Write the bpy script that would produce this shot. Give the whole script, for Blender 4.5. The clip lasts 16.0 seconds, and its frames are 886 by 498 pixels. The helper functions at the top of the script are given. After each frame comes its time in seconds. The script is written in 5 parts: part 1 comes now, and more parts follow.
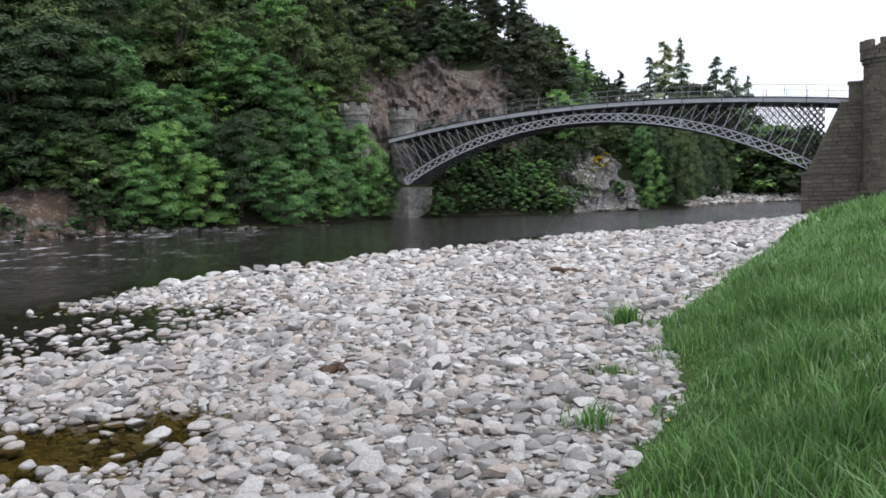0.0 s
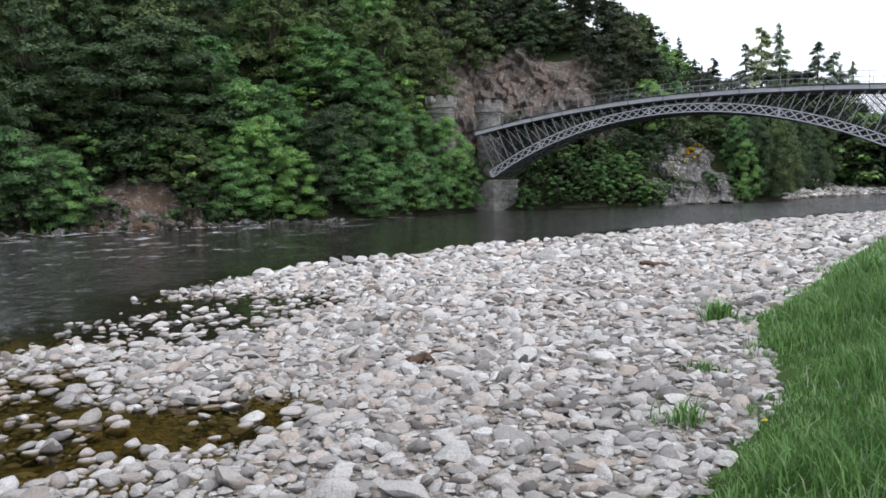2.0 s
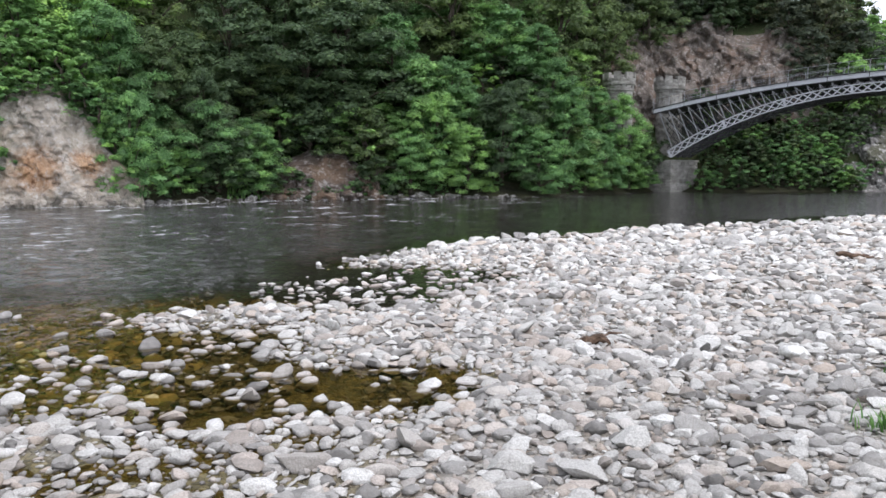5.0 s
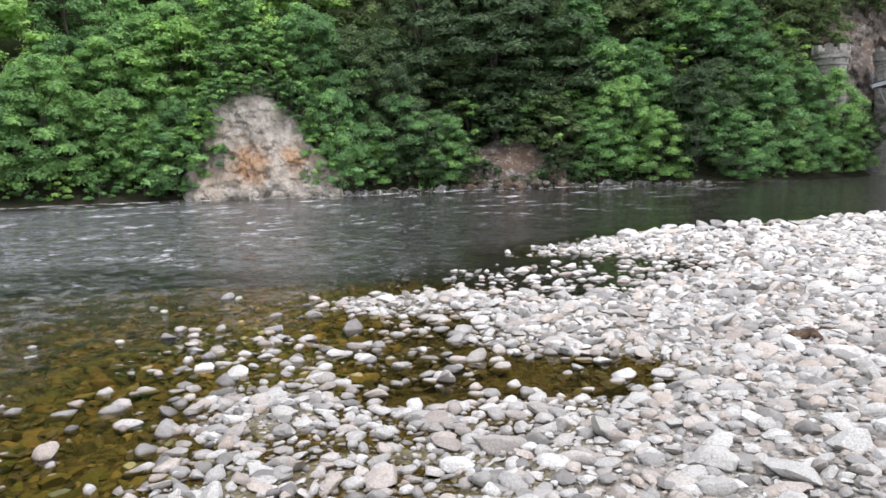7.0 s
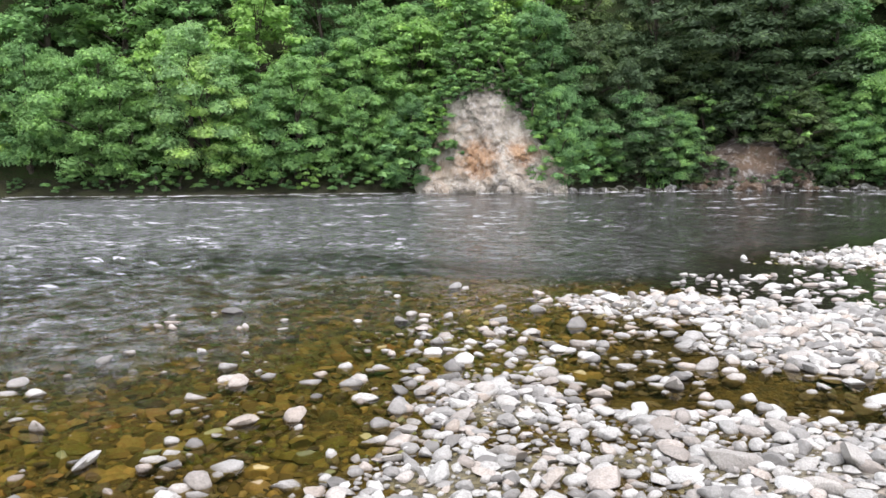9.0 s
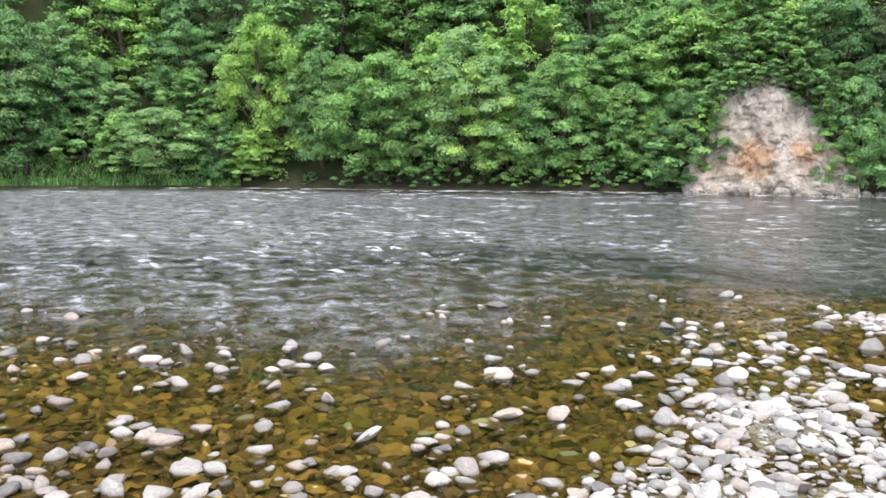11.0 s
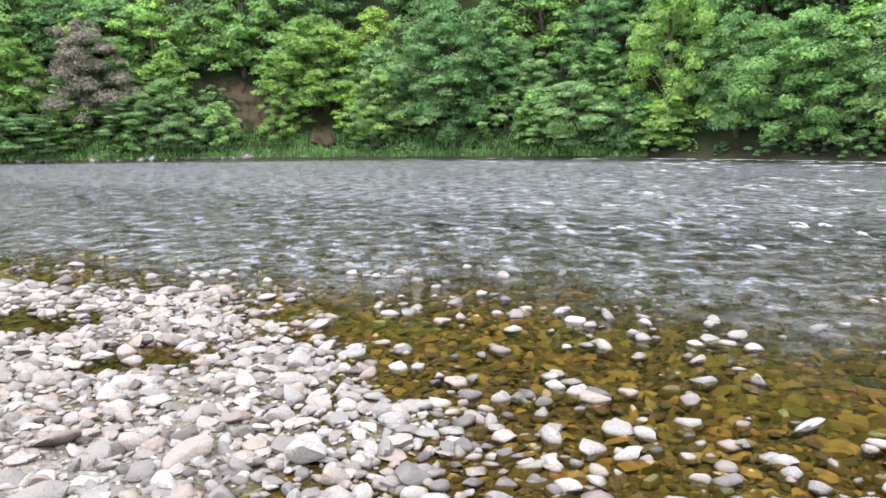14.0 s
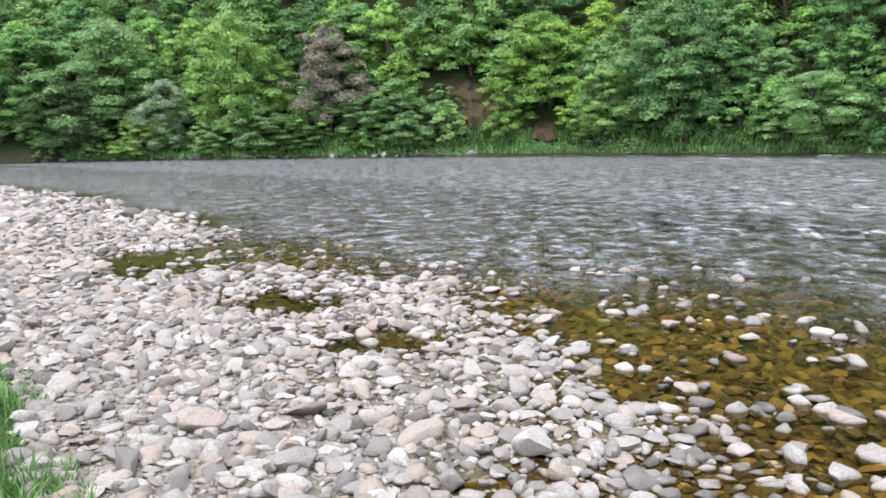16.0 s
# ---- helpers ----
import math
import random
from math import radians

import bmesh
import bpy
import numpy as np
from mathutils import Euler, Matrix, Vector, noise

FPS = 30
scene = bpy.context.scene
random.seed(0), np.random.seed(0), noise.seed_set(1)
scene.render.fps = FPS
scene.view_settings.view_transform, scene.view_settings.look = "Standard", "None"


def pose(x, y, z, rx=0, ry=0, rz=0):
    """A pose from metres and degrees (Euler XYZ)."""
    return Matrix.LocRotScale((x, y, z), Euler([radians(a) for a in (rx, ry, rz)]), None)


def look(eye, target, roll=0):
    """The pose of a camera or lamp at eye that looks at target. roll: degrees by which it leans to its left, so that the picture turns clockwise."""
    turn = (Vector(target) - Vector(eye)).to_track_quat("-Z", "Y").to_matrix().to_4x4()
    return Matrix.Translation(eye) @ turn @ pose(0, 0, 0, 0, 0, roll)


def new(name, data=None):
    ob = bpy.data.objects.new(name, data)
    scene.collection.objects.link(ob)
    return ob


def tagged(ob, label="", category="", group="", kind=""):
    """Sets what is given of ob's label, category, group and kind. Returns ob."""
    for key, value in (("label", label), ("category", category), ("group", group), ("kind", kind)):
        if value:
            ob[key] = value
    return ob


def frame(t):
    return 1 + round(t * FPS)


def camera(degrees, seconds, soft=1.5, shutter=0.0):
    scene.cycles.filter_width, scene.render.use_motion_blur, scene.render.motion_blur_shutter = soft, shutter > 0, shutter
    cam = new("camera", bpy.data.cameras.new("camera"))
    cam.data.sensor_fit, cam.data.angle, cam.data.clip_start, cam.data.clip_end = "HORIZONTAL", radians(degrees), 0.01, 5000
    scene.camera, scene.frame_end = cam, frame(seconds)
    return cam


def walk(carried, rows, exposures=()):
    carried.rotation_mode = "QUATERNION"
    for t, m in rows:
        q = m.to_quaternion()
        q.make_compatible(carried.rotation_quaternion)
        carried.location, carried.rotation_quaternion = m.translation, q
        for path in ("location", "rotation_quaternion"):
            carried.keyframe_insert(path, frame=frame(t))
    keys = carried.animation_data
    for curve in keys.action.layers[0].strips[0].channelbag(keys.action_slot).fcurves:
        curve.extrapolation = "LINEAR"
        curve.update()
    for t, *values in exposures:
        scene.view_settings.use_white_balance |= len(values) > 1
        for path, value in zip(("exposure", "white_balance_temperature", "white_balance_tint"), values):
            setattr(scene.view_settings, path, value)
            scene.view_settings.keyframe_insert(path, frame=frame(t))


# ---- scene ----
cam = camera(59.25, 16.0, soft=1.6)
# seconds, eye (metres), heading, pitch, roll
PATH = [
    (0, -0.030, 0.022, 2.559, -0.14, -3.92, -1.74),
    (0.5, -0.023, 0.018, 2.564, 1.52, -4.12, -1.76),
    (1, -0.035, 0.015, 2.557, 2.96, -4.19, -1.44),
    (1.5, -0.045, 0.028, 2.550, 4.49, -4.22, -1.78),
    (2, -0.060, 0.028, 2.548, 6.13, -4.27, -1.77),
    (2.5, -0.067, 0.019, 2.545, 7.89, -4.38, -1.80),
    (3, -0.081, 0.005, 2.542, 9.52, -4.62, -1.41),
    (3.5, -0.123, 0.018, 2.538, 11.78, -5.05, -1.19),
    (6, -0.244, -0.006, 2.534, 24.31, -6.08, -0.85),
    (6.5, -0.250, -0.027, 2.536, 28.06, -6.22, -1.65),
    (7, -0.276, -0.074, 2.531, 32.13, -6.36, -1.54),
    (7.5, -0.279, -0.079, 2.512, 37.87, -6.73, -1.43),
    (8, -0.312, -0.071, 2.516, 40.70, -6.82, -0.85),
    (8.5, -0.330, -0.111, 2.520, 44.27, -6.50, -0.58),
    (9, -0.350, -0.151, 2.519, 48.33, -6.33, -0.40),
    (9.5, -0.405, -0.211, 2.518, 53.57, -6.46, 0.02),
    (9.7, -0.398, -0.204, 2.530, 56.17, -6.32, -0.13),
    (11.8, -0.483, -0.441, 2.556, 73.89, -6.87, 0.56),
    (12, -0.511, -0.497, 2.540, 76.19, -6.92, 0.55),
    (12.5, -0.522, -0.496, 2.539, 82.44, -7.55, 0.11),
    (13, -0.505, -0.521, 2.544, 87.42, -7.80, -0.42),
    (13.5, -0.498, -0.540, 2.533, 91.69, -8.04, -0.61),
    (14, -0.474, -0.583, 2.535, 96.24, -8.45, -0.77),
    (14.5, -0.465, -0.612, 2.532, 101.27, -8.47, -1.10),
    (15, -0.462, -0.636, 2.529, 105.42, -8.62, -1.16),
    (15.5, -0.455, -0.662, 2.534, 109.46, -8.59, -1.63),
    (16, -0.446, -0.704, 2.530, 112.27, -8.46, -1.11),
]
# seconds, stops, kelvin, tint
EXPOSURES = [(0.0, 0.16, 6420, 13), (3.5, 0.38, 6420, 13), (6.0, 0.66, 6480, 13), (7.5, 0.82, 6600, 13), (9.0, 1.0, 6640, 13), (12.5, 1.29, 6560, 13), (14.5, 1.3, 6460, 13), (16.0, 1.1, 6440, 13)]
walk(cam, [(t, pose(x, y, z, 90 + pitch, 0, heading) @ pose(0, 0, 0, 0, 0, roll)) for t, x, y, z, heading, pitch, roll in PATH], EXPOSURES)

# ---- world and sun: a bright overcast day ----
SUN_ELEVATION, SUN_AZIMUTH = 60.0, 110.0  # azimuth clockwise from +y
world = bpy.data.worlds.new("overcast_sky")
scene.world = world
world.use_nodes = True
wn, wl = world.node_tree.nodes, world.node_tree.links
wn.clear()
w_out = wn.new("ShaderNodeOutputWorld")
w_bg = wn.new("ShaderNodeBackground")
w_sky = wn.new("ShaderNodeTexSky")
w_sky.sky_type, w_sky.sun_disc = "NISHITA", False
w_sky.sun_elevation, w_sky.sun_rotation = radians(SUN_ELEVATION), radians(SUN_AZIMUTH)
w_coord, w_cloud, w_ramp, w_mix, w_white = (wn.new("ShaderNodeTexCoord"), wn.new("ShaderNodeTexNoise"), wn.new("ShaderNodeValToRGB"), wn.new("ShaderNodeMix"), wn.new("ShaderNodeRGB"))
w_cloud.inputs["Scale"].default_value, w_cloud.inputs["Detail"].default_value = 2.2, 6.0
w_ramp.color_ramp.elements[0].position, w_ramp.color_ramp.elements[0].color = 0.36, (0.72, 0.72, 0.72, 1)
w_ramp.color_ramp.elements[1].position, w_ramp.color_ramp.elements[1].color = 0.62, (1, 1, 1, 1)
w_white.outputs[0].default_value = (9.0, 9.5, 10.4, 1)
w_mix.data_type = "RGBA"
wl.new(w_coord.outputs["Generated"], w_cloud.inputs["Vector"])
wl.new(w_cloud.outputs["Fac"], w_ramp.inputs["Fac"])
wl.new(w_ramp.outputs["Color"], w_mix.inputs[0])
wl.new(w_sky.outputs["Color"], w_mix.inputs[6])
wl.new(w_white.outputs[0], w_mix.inputs[7])
wl.new(w_mix.outputs[2], w_bg.inputs["Color"])
w_bg.inputs["Strength"].default_value = 0.12
wl.new(w_bg.outputs[0], w_out.inputs["Surface"])

sun_data = bpy.data.lights.new("sun", "SUN")
sun_data.energy, sun_data.angle, sun_data.color = 1.4, radians(28), (1.0, 0.975, 0.95)
sun = new("sun", sun_data)
sun_dir = Vector((math.sin(radians(SUN_AZIMUTH)) * math.cos(radians(SUN_ELEVATION)), math.cos(radians(SUN_AZIMUTH)) * math.cos(radians(SUN_ELEVATION)), math.sin(radians(SUN_ELEVATION))))
sun.matrix_world = look(sun_dir * 80, (0, 0, 0))


# ---- materials ----
class Mat:
    """A small wrapper that makes and wires shader nodes."""

    def __init__(self, name):
        self.m = bpy.data.materials.new(name)
        self.m.use_nodes = True
        self.t = self.m.node_tree
        self.n = self.t.nodes
        self.b = self.n["Principled BSDF"]
        self.out = self.n["Material Output"]

    def link(self, a, b):
        self.t.links.new(a, b)

    def coord(self, kind="Object"):
        return self.n.new("ShaderNodeTexCoord").outputs[kind]

    def position(self):
        return self.n.new("ShaderNodeNewGeometry").outputs["Position"]

    def island(self):
        return self.n.new("ShaderNodeNewGeometry").outputs["Random Per Island"]

    def each(self):
        return self.n.new("ShaderNodeObjectInfo").outputs["Random"]

    def attr(self, name):
        a = self.n.new("ShaderNodeAttribute")
        a.attribute_name = name
        return a.outputs["Fac"]

    def scaled(self, vec, s):
        k = self.n.new("ShaderNodeMapping")
        k.inputs["Scale"].default_value = s
        self.link(vec, k.inputs["Vector"])
        return k.outputs[0]

    def noise(self, vec, scale, detail=5.0, rough=0.55, distort=0.0):
        k = self.n.new("ShaderNodeTexNoise")
        k.inputs["Scale"].default_value, k.inputs["Detail"].default_value = scale, detail
        k.inputs["Roughness"].default_value, k.inputs["Distortion"].default_value = rough, distort
        self.link(vec, k.inputs["Vector"])
        return k.outputs["Fac"]

    def voronoi(self, vec, scale, feature="F1", out="Distance"):
        k = self.n.new("ShaderNodeTexVoronoi")
        k.feature = feature
        k.inputs["Scale"].default_value = scale
        self.link(vec, k.inputs["Vector"])
        return k.outputs[out]

    def ramp(self, fac, stops):
        k = self.n.new("ShaderNodeValToRGB")
        e = k.color_ramp.elements
        while len(e) < len(stops):
            e.new(0.5)
        for el, (p, c) in zip(e, stops):
            el.position = p
            el.color = (*c, 1) if hasattr(c, "__len__") else (c, c, c, 1)
        self.link(fac, k.inputs["Fac"])
        return k.outputs["Color"]

    def mix(self, fac, a, b, blend="MIX"):
        k = self.n.new("ShaderNodeMix")
        k.data_type, k.blend_type = "RGBA", blend
        for v, s in ((fac, 0), (a, 6), (b, 7)):
            if hasattr(v, "node"):
                self.link(v, k.inputs[s])
            elif s == 0:
                k.inputs[0].default_value = v
            else:
                k.inputs[s].default_value = (*v, 1)
        return k.outputs[2]

    def math(self, op, a, b=0.0):
        k = self.n.new("ShaderNodeMath")
        k.operation = op
        for v, s in ((a, 0), (b, 1)):
            if hasattr(v, "node"):
                self.link(v, k.inputs[s])
            else:
                k.inputs[s].default_value = v
        return k.outputs[0]

    def bump(self, height, strength, distance):
        k = self.n.new("ShaderNodeBump")
        k.inputs["Strength"].default_value, k.inputs["Distance"].default_value = strength, distance
        self.link(height, k.inputs["Height"])
        if self.b.inputs["Normal"].links:
            self.link(self.b.inputs["Normal"].links[0].from_socket, k.inputs["Normal"])
        self.link(k.outputs[0], self.b.inputs["Normal"])

    def color(self, c):
        if hasattr(c, "node"):
            self.link(c, self.b.inputs["Base Color"])
        else:
            self.b.inputs["Base Color"].default_value = (*c, 1)

    def rough(self, r, spec=0.5):
        if hasattr(r, "node"):
            self.link(r, self.b.inputs["Roughness"])
        else:
            self.b.inputs["Roughness"].default_value = r
        self.b.inputs["Specular IOR Level"].default_value = spec


STONE_STOPS = [(0, (0.085, 0.082, 0.078)), (0.07, (0.15, 0.144, 0.136)), (0.18, (0.26, 0.252, 0.24)), (0.34, (0.365, 0.355, 0.338)), (0.43, (0.255, 0.212, 0.18)), (0.5, (0.41, 0.40, 0.38)), (0.66, (0.465, 0.455, 0.435)), (0.75, (0.38, 0.312, 0.256)), (0.82, (0.445, 0.39, 0.35)), (0.9, (0.50, 0.492, 0.472)), (1.0, (0.60, 0.592, 0.572))]


def stone_material(name, source):
    k = Mat(name)
    seed = k.each() if source == "object" else k.island()
    base = k.ramp(seed, STONE_STOPS)
    pos = k.position()
    split = k.n.new("ShaderNodeSeparateXYZ")
    k.link(pos, split.inputs[0])
    blotch = k.noise(pos, 9.0, 4.0, 0.6)
    grain = k.noise(pos, 70.0, 3.0, 0.6)
    # stones grow paler towards +y, in noisy patches
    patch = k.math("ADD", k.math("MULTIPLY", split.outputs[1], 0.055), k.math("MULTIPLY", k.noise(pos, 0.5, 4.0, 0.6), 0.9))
    pale_mask = k.ramp(k.math("MULTIPLY", patch, 0.5), [(0.24, 0.0), (0.78, 1.0)])
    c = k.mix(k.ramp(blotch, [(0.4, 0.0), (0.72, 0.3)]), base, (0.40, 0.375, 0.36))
    paler = k.mix(1.0, c, (1.68, 1.7, 1.72), "MULTIPLY")
    c = k.mix(k.math("MULTIPLY", pale_mask, k.ramp(blotch, [(0.3, 0.55), (0.6, 0.95)])), c, paler)
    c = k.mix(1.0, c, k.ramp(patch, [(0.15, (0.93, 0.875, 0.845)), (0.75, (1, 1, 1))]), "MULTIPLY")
    c = k.mix(k.ramp(grain, [(0.38, 0.45), (0.6, 0.0)]), c, (0.17, 0.16, 0.15))
    vein = k.noise(pos, 14.0, 5.0, 0.7, 1.2)
    c = k.mix(k.ramp(vein, [(0.54, 0.0), (0.66, 0.4)]), c, (0.15, 0.13, 0.11))
    bands = k.noise(k.scaled(k.coord("Object"), (5, 7, 40)), 1.0, 3.0, 0.6)
    c = k.mix(k.ramp(bands, [(0.35, 0.28), (0.5, 0.0)]), c, (0.19, 0.17, 0.155))
    wet = k.ramp(k.math("ADD", split.outputs[2], k.math("MULTIPLY", blotch, 0.03)), [(0.012, (0.42, 0.39, 0.35)), (0.045, (1, 1, 1))])
    k.color(k.mix(1.0, c, wet, "MULTIPLY"))
    k.rough(k.ramp(blotch, [(0.3, 0.6), (0.7, 0.85)]), 0.35)
    k.bump(k.noise(pos, 22.0, 6.0, 0.65), 0.8, 0.03)
    k.bump(grain, 0.35, 0.008)
    return k.m


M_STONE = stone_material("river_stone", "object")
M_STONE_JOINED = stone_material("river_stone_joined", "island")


def bed_stone_material():
    k = Mat("submerged_stone")
    base = k.ramp(k.island(), [(0.0, (0.044, 0.040, 0.022)), (0.3, (0.123, 0.097, 0.046)), (0.6, (0.238, 0.184, 0.081)), (0.85, (0.370, 0.288, 0.138)), (0.94, (0.246, 0.135, 0.064)), (1.0, (0.370, 0.324, 0.221))])
    base = k.mix(k.ramp(k.noise(k.position(), 14.0), [(0.4, 0.0), (0.7, 0.5)]), base, (0.10, 0.09, 0.03))
    k.color(k.mix(k.ramp(k.noise(k.position(), 0.45, 5.0, 0.6), [(0.5, 0.0), (0.62, 0.65)]), base, (0.13, 0.15, 0.03)))
    k.rough(0.7, 0.3)
    return k.m


M_BED_STONE = bed_stone_material()


def gravel_material():
    k = Mat("gravel_ground")
    pos = k.position()
    cells = k.voronoi(pos, 16.0, out="Color")
    sep = k.n.new("ShaderNodeSeparateColor")
    k.link(cells, sep.inputs[0])
    dry = k.mix(0.35, k.ramp(sep.outputs[0], STONE_STOPS), (0.33, 0.31, 0.28))
    sand = k.mix(k.noise(pos, 30.0), (0.24, 0.20, 0.15), (0.36, 0.31, 0.24))
    dry = k.mix(k.ramp(k.noise(pos, 0.55, 4.0), [(0.52, 0.0), (0.64, 0.8)]), dry, sand)
    wet = k.mix(k.ramp(sep.outputs[1], [(0.0, 0.0), (1.0, 1.0)]), (0.06, 0.052, 0.026), (0.20, 0.165, 0.08))
    dry = k.mix(1.0, dry, (0.82, 0.80, 0.77), "MULTIPLY")
    k.color(k.mix(k.attr("dry"), wet, dry))
    k.rough(0.85, 0.3)
    edge = k.voronoi(pos, 16.0, "DISTANCE_TO_EDGE")
    k.bump(k.ramp(edge, [(0.0, 0.0), (0.3, 1.0)]), 0.8, 0.04)
    return k.m


M_GRAVEL = gravel_material()


def soil_material(name, a, b, c, scale):
    k = Mat(name)
    pos = k.position()
    x = k.mix(k.ramp(k.noise(pos, scale, 6.0), [(0.35, 0.0), (0.65, 1.0)]), a, b)
    k.color(k.mix(k.ramp(k.noise(pos, scale * 9, 4.0), [(0.45, 0.0), (0.7, 0.8)]), x, c))
    k.rough(0.95, 0.15)
    k.bump(k.noise(pos, scale * 12, 5.0), 0.9, 0.15)
    return k.m


M_TURF = soil_material("turf", (0.035, 0.075, 0.018), (0.06, 0.12, 0.026), (0.05, 0.055, 0.022), 0.8)
M_EARTH = soil_material("brown_earth", (0.05, 0.034, 0.022), (0.10, 0.072, 0.048), (0.04, 0.055, 0.02), 0.6)
M_FOREST = soil_material("forest_floor", (0.018, 0.028, 0.010), (0.032, 0.05, 0.016), (0.04, 0.032, 0.02), 0.35)
M_BANK = soil_material("bank_earth", (0.022, 0.023, 0.015), (0.038, 0.044, 0.018), (0.07, 0.062, 0.045), 0.8)


def rock_material(name, stops, stain, amount, facet, pale, cavities=()):
    k = Mat(name)
    pos = k.position()
    warp = k.n.new("ShaderNodeVectorMath")
    warp.operation = "ADD"
    wob = k.n.new("ShaderNodeTexNoise")
    wob.inputs["Scale"].default_value, wob.inputs["Detail"].default_value = 0.9, 4.0
    k.link(pos, wob.inputs["Vector"])
    k.link(pos, warp.inputs[0])
    k.link(wob.outputs["Color"], warp.inputs[1])
    bent = k.scaled(warp.outputs[0], (1, 1, 0.65))
    big = k.noise(pos, 0.32, 6.0, 0.6, 0.6)
    fine = k.noise(pos, 2.6, 9.0, 0.76)
    c = k.mix(0.5, k.ramp(big, stops), k.ramp(fine, stops))
    sep = k.n.new("ShaderNodeSeparateColor")
    k.link(k.voronoi(bent, facet, out="Color"), sep.inputs[0])
    c = k.mix(1.0, c, k.ramp(sep.outputs[0], [(0.0, (0.82, 0.81, 0.8)), (1.0, (1.14, 1.14, 1.14))]), "MULTIPLY")
    c = k.mix(k.ramp(k.noise(pos, 0.28, 3.0, 0.5, 0.4), [(0.5, 0.0), (0.62, amount)]), c, stain)
    for spot, reach in cavities:
        far = k.n.new("ShaderNodeVectorMath")
        far.operation = "DISTANCE"
        k.link(warp.outputs[0], far.inputs[0])
        far.inputs[1].default_value = (spot[0] + 0.5, spot[1] + 0.5, spot[2] + 0.5)
        rim = k.math("ADD", k.math("DIVIDE", far.outputs["Value"], reach), k.math("MULTIPLY", k.math("SUBTRACT", fine, 0.5), 1.3))
        c = k.mix(k.ramp(rim, [(0.45, 0.7), (1.0, 0.0)]), c, k.mix(k.ramp(fine, [(0.35, 0.0), (0.6, 1.0)]), (0.20, 0.085, 0.035), (0.50, 0.27, 0.12)))
    crack = k.voronoi(bent, facet, "DISTANCE_TO_EDGE")
    crack_on = k.ramp(k.noise(pos, 0.8, 3.0), [(0.5, 0.0), (0.6, 0.6)])
    c = k.mix(k.math("MULTIPLY", crack_on, k.ramp(crack, [(0.0, 1.0), (0.04, 0.0)])), c, (0.05, 0.045, 0.04))
    c = k.mix(k.ramp(k.noise(pos, 1.9, 9.0, 0.75), [(0.52, 0.0), (0.62, pale)]), c, (0.55, 0.54, 0.53))
    c = k.mix(k.ramp(k.noise(pos, 0.7, 6.0, 0.7, 1.0), [(0.58, 0.0), (0.68, 0.5)]), c, (0.06, 0.08, 0.03))
    k.color(c)
    k.rough(0.92, 0.2)
    k.bump(k.voronoi(bent, facet * 1.7), 0.5, 0.3)
    k.bump(fine, 0.7, 0.3)
    k.bump(k.noise(pos, 9.0, 6.0, 0.7), 0.6, 0.08)
    return k.m


M_CLAY_ROCK = rock_material("pale_clay_rock", [(0.3, (0.130, 0.118, 0.105)), (0.46, (0.330, 0.292, 0.250)), (0.56, (0.440, 0.400, 0.350)), (0.7, (0.530, 0.500, 0.455))], (0.400, 0.270, 0.175), 0.5, 0.9, 0.5, (((-47.4, 45.6, 2.9), 2.3), ((-44.7, 48.1, 3.4), 1.6)))
# brownish clay, its stops darkened for the shade under the trees
M_CLAY_SHADED = rock_material("shaded_clay_bank", [(0.3, (0.055, 0.045, 0.04)), (0.5, (0.095, 0.076, 0.066)), (0.7, (0.14, 0.115, 0.10))], (0.18, 0.115, 0.07), 0.5, 1.1, 0.35)
M_CLIFF = rock_material("grey_pink_cliff", [(0.3, (0.067, 0.058, 0.051)), (0.5, (0.134, 0.113, 0.099)), (0.7, (0.224, 0.192, 0.170))], (0.179, 0.126, 0.097), 0.7, 0.7, 0.4)
M_HEADLAND = rock_material("grey_headland_rock", [(0.3, (0.05, 0.048, 0.046)), (0.5, (0.15, 0.145, 0.14)), (0.7, (0.29, 0.28, 0.275))], (0.10, 0.10, 0.06), 0.7, 1.3, 0.85)


def leaf_material(name, dark, mid, light):
    k = Mat(name)
    seed = k.island()
    c = k.ramp(seed, [(0.0, dark), (0.5, mid), (1.0, light)])
    tint = k.ramp(k.each(), [(0.0, (0.70, 0.72, 0.70)), (0.5, (1, 1, 1)), (1.0, (1.38, 1.24, 0.98))])
    c = k.mix(1.0, c, tint, "MULTIPLY")
    spray = k.noise(k.position(), 0.95, 3.0, 0.6)
    c = k.mix(1.0, c, k.ramp(spray, [(0.36, (0.64, 0.66, 0.66)), (0.5, (0.98, 0.98, 0.98)), (0.64, (1.36, 1.30, 1.1))]), "MULTIPLY")
    k.color(c)
    k.rough(0.6, 0.3)
    tr = k.n.new("ShaderNodeBsdfTranslucent")
    k.link(c, tr.inputs["Color"])
    mx = k.n.new("ShaderNodeMixShader")
    mx.inputs[0].default_value = 0.45
    k.link(k.b.outputs[0], mx.inputs[1])
    k.link(tr.outputs[0], mx.inputs[2])
    k.link(mx.outputs[0], k.out.inputs["Surface"])
    return k.m


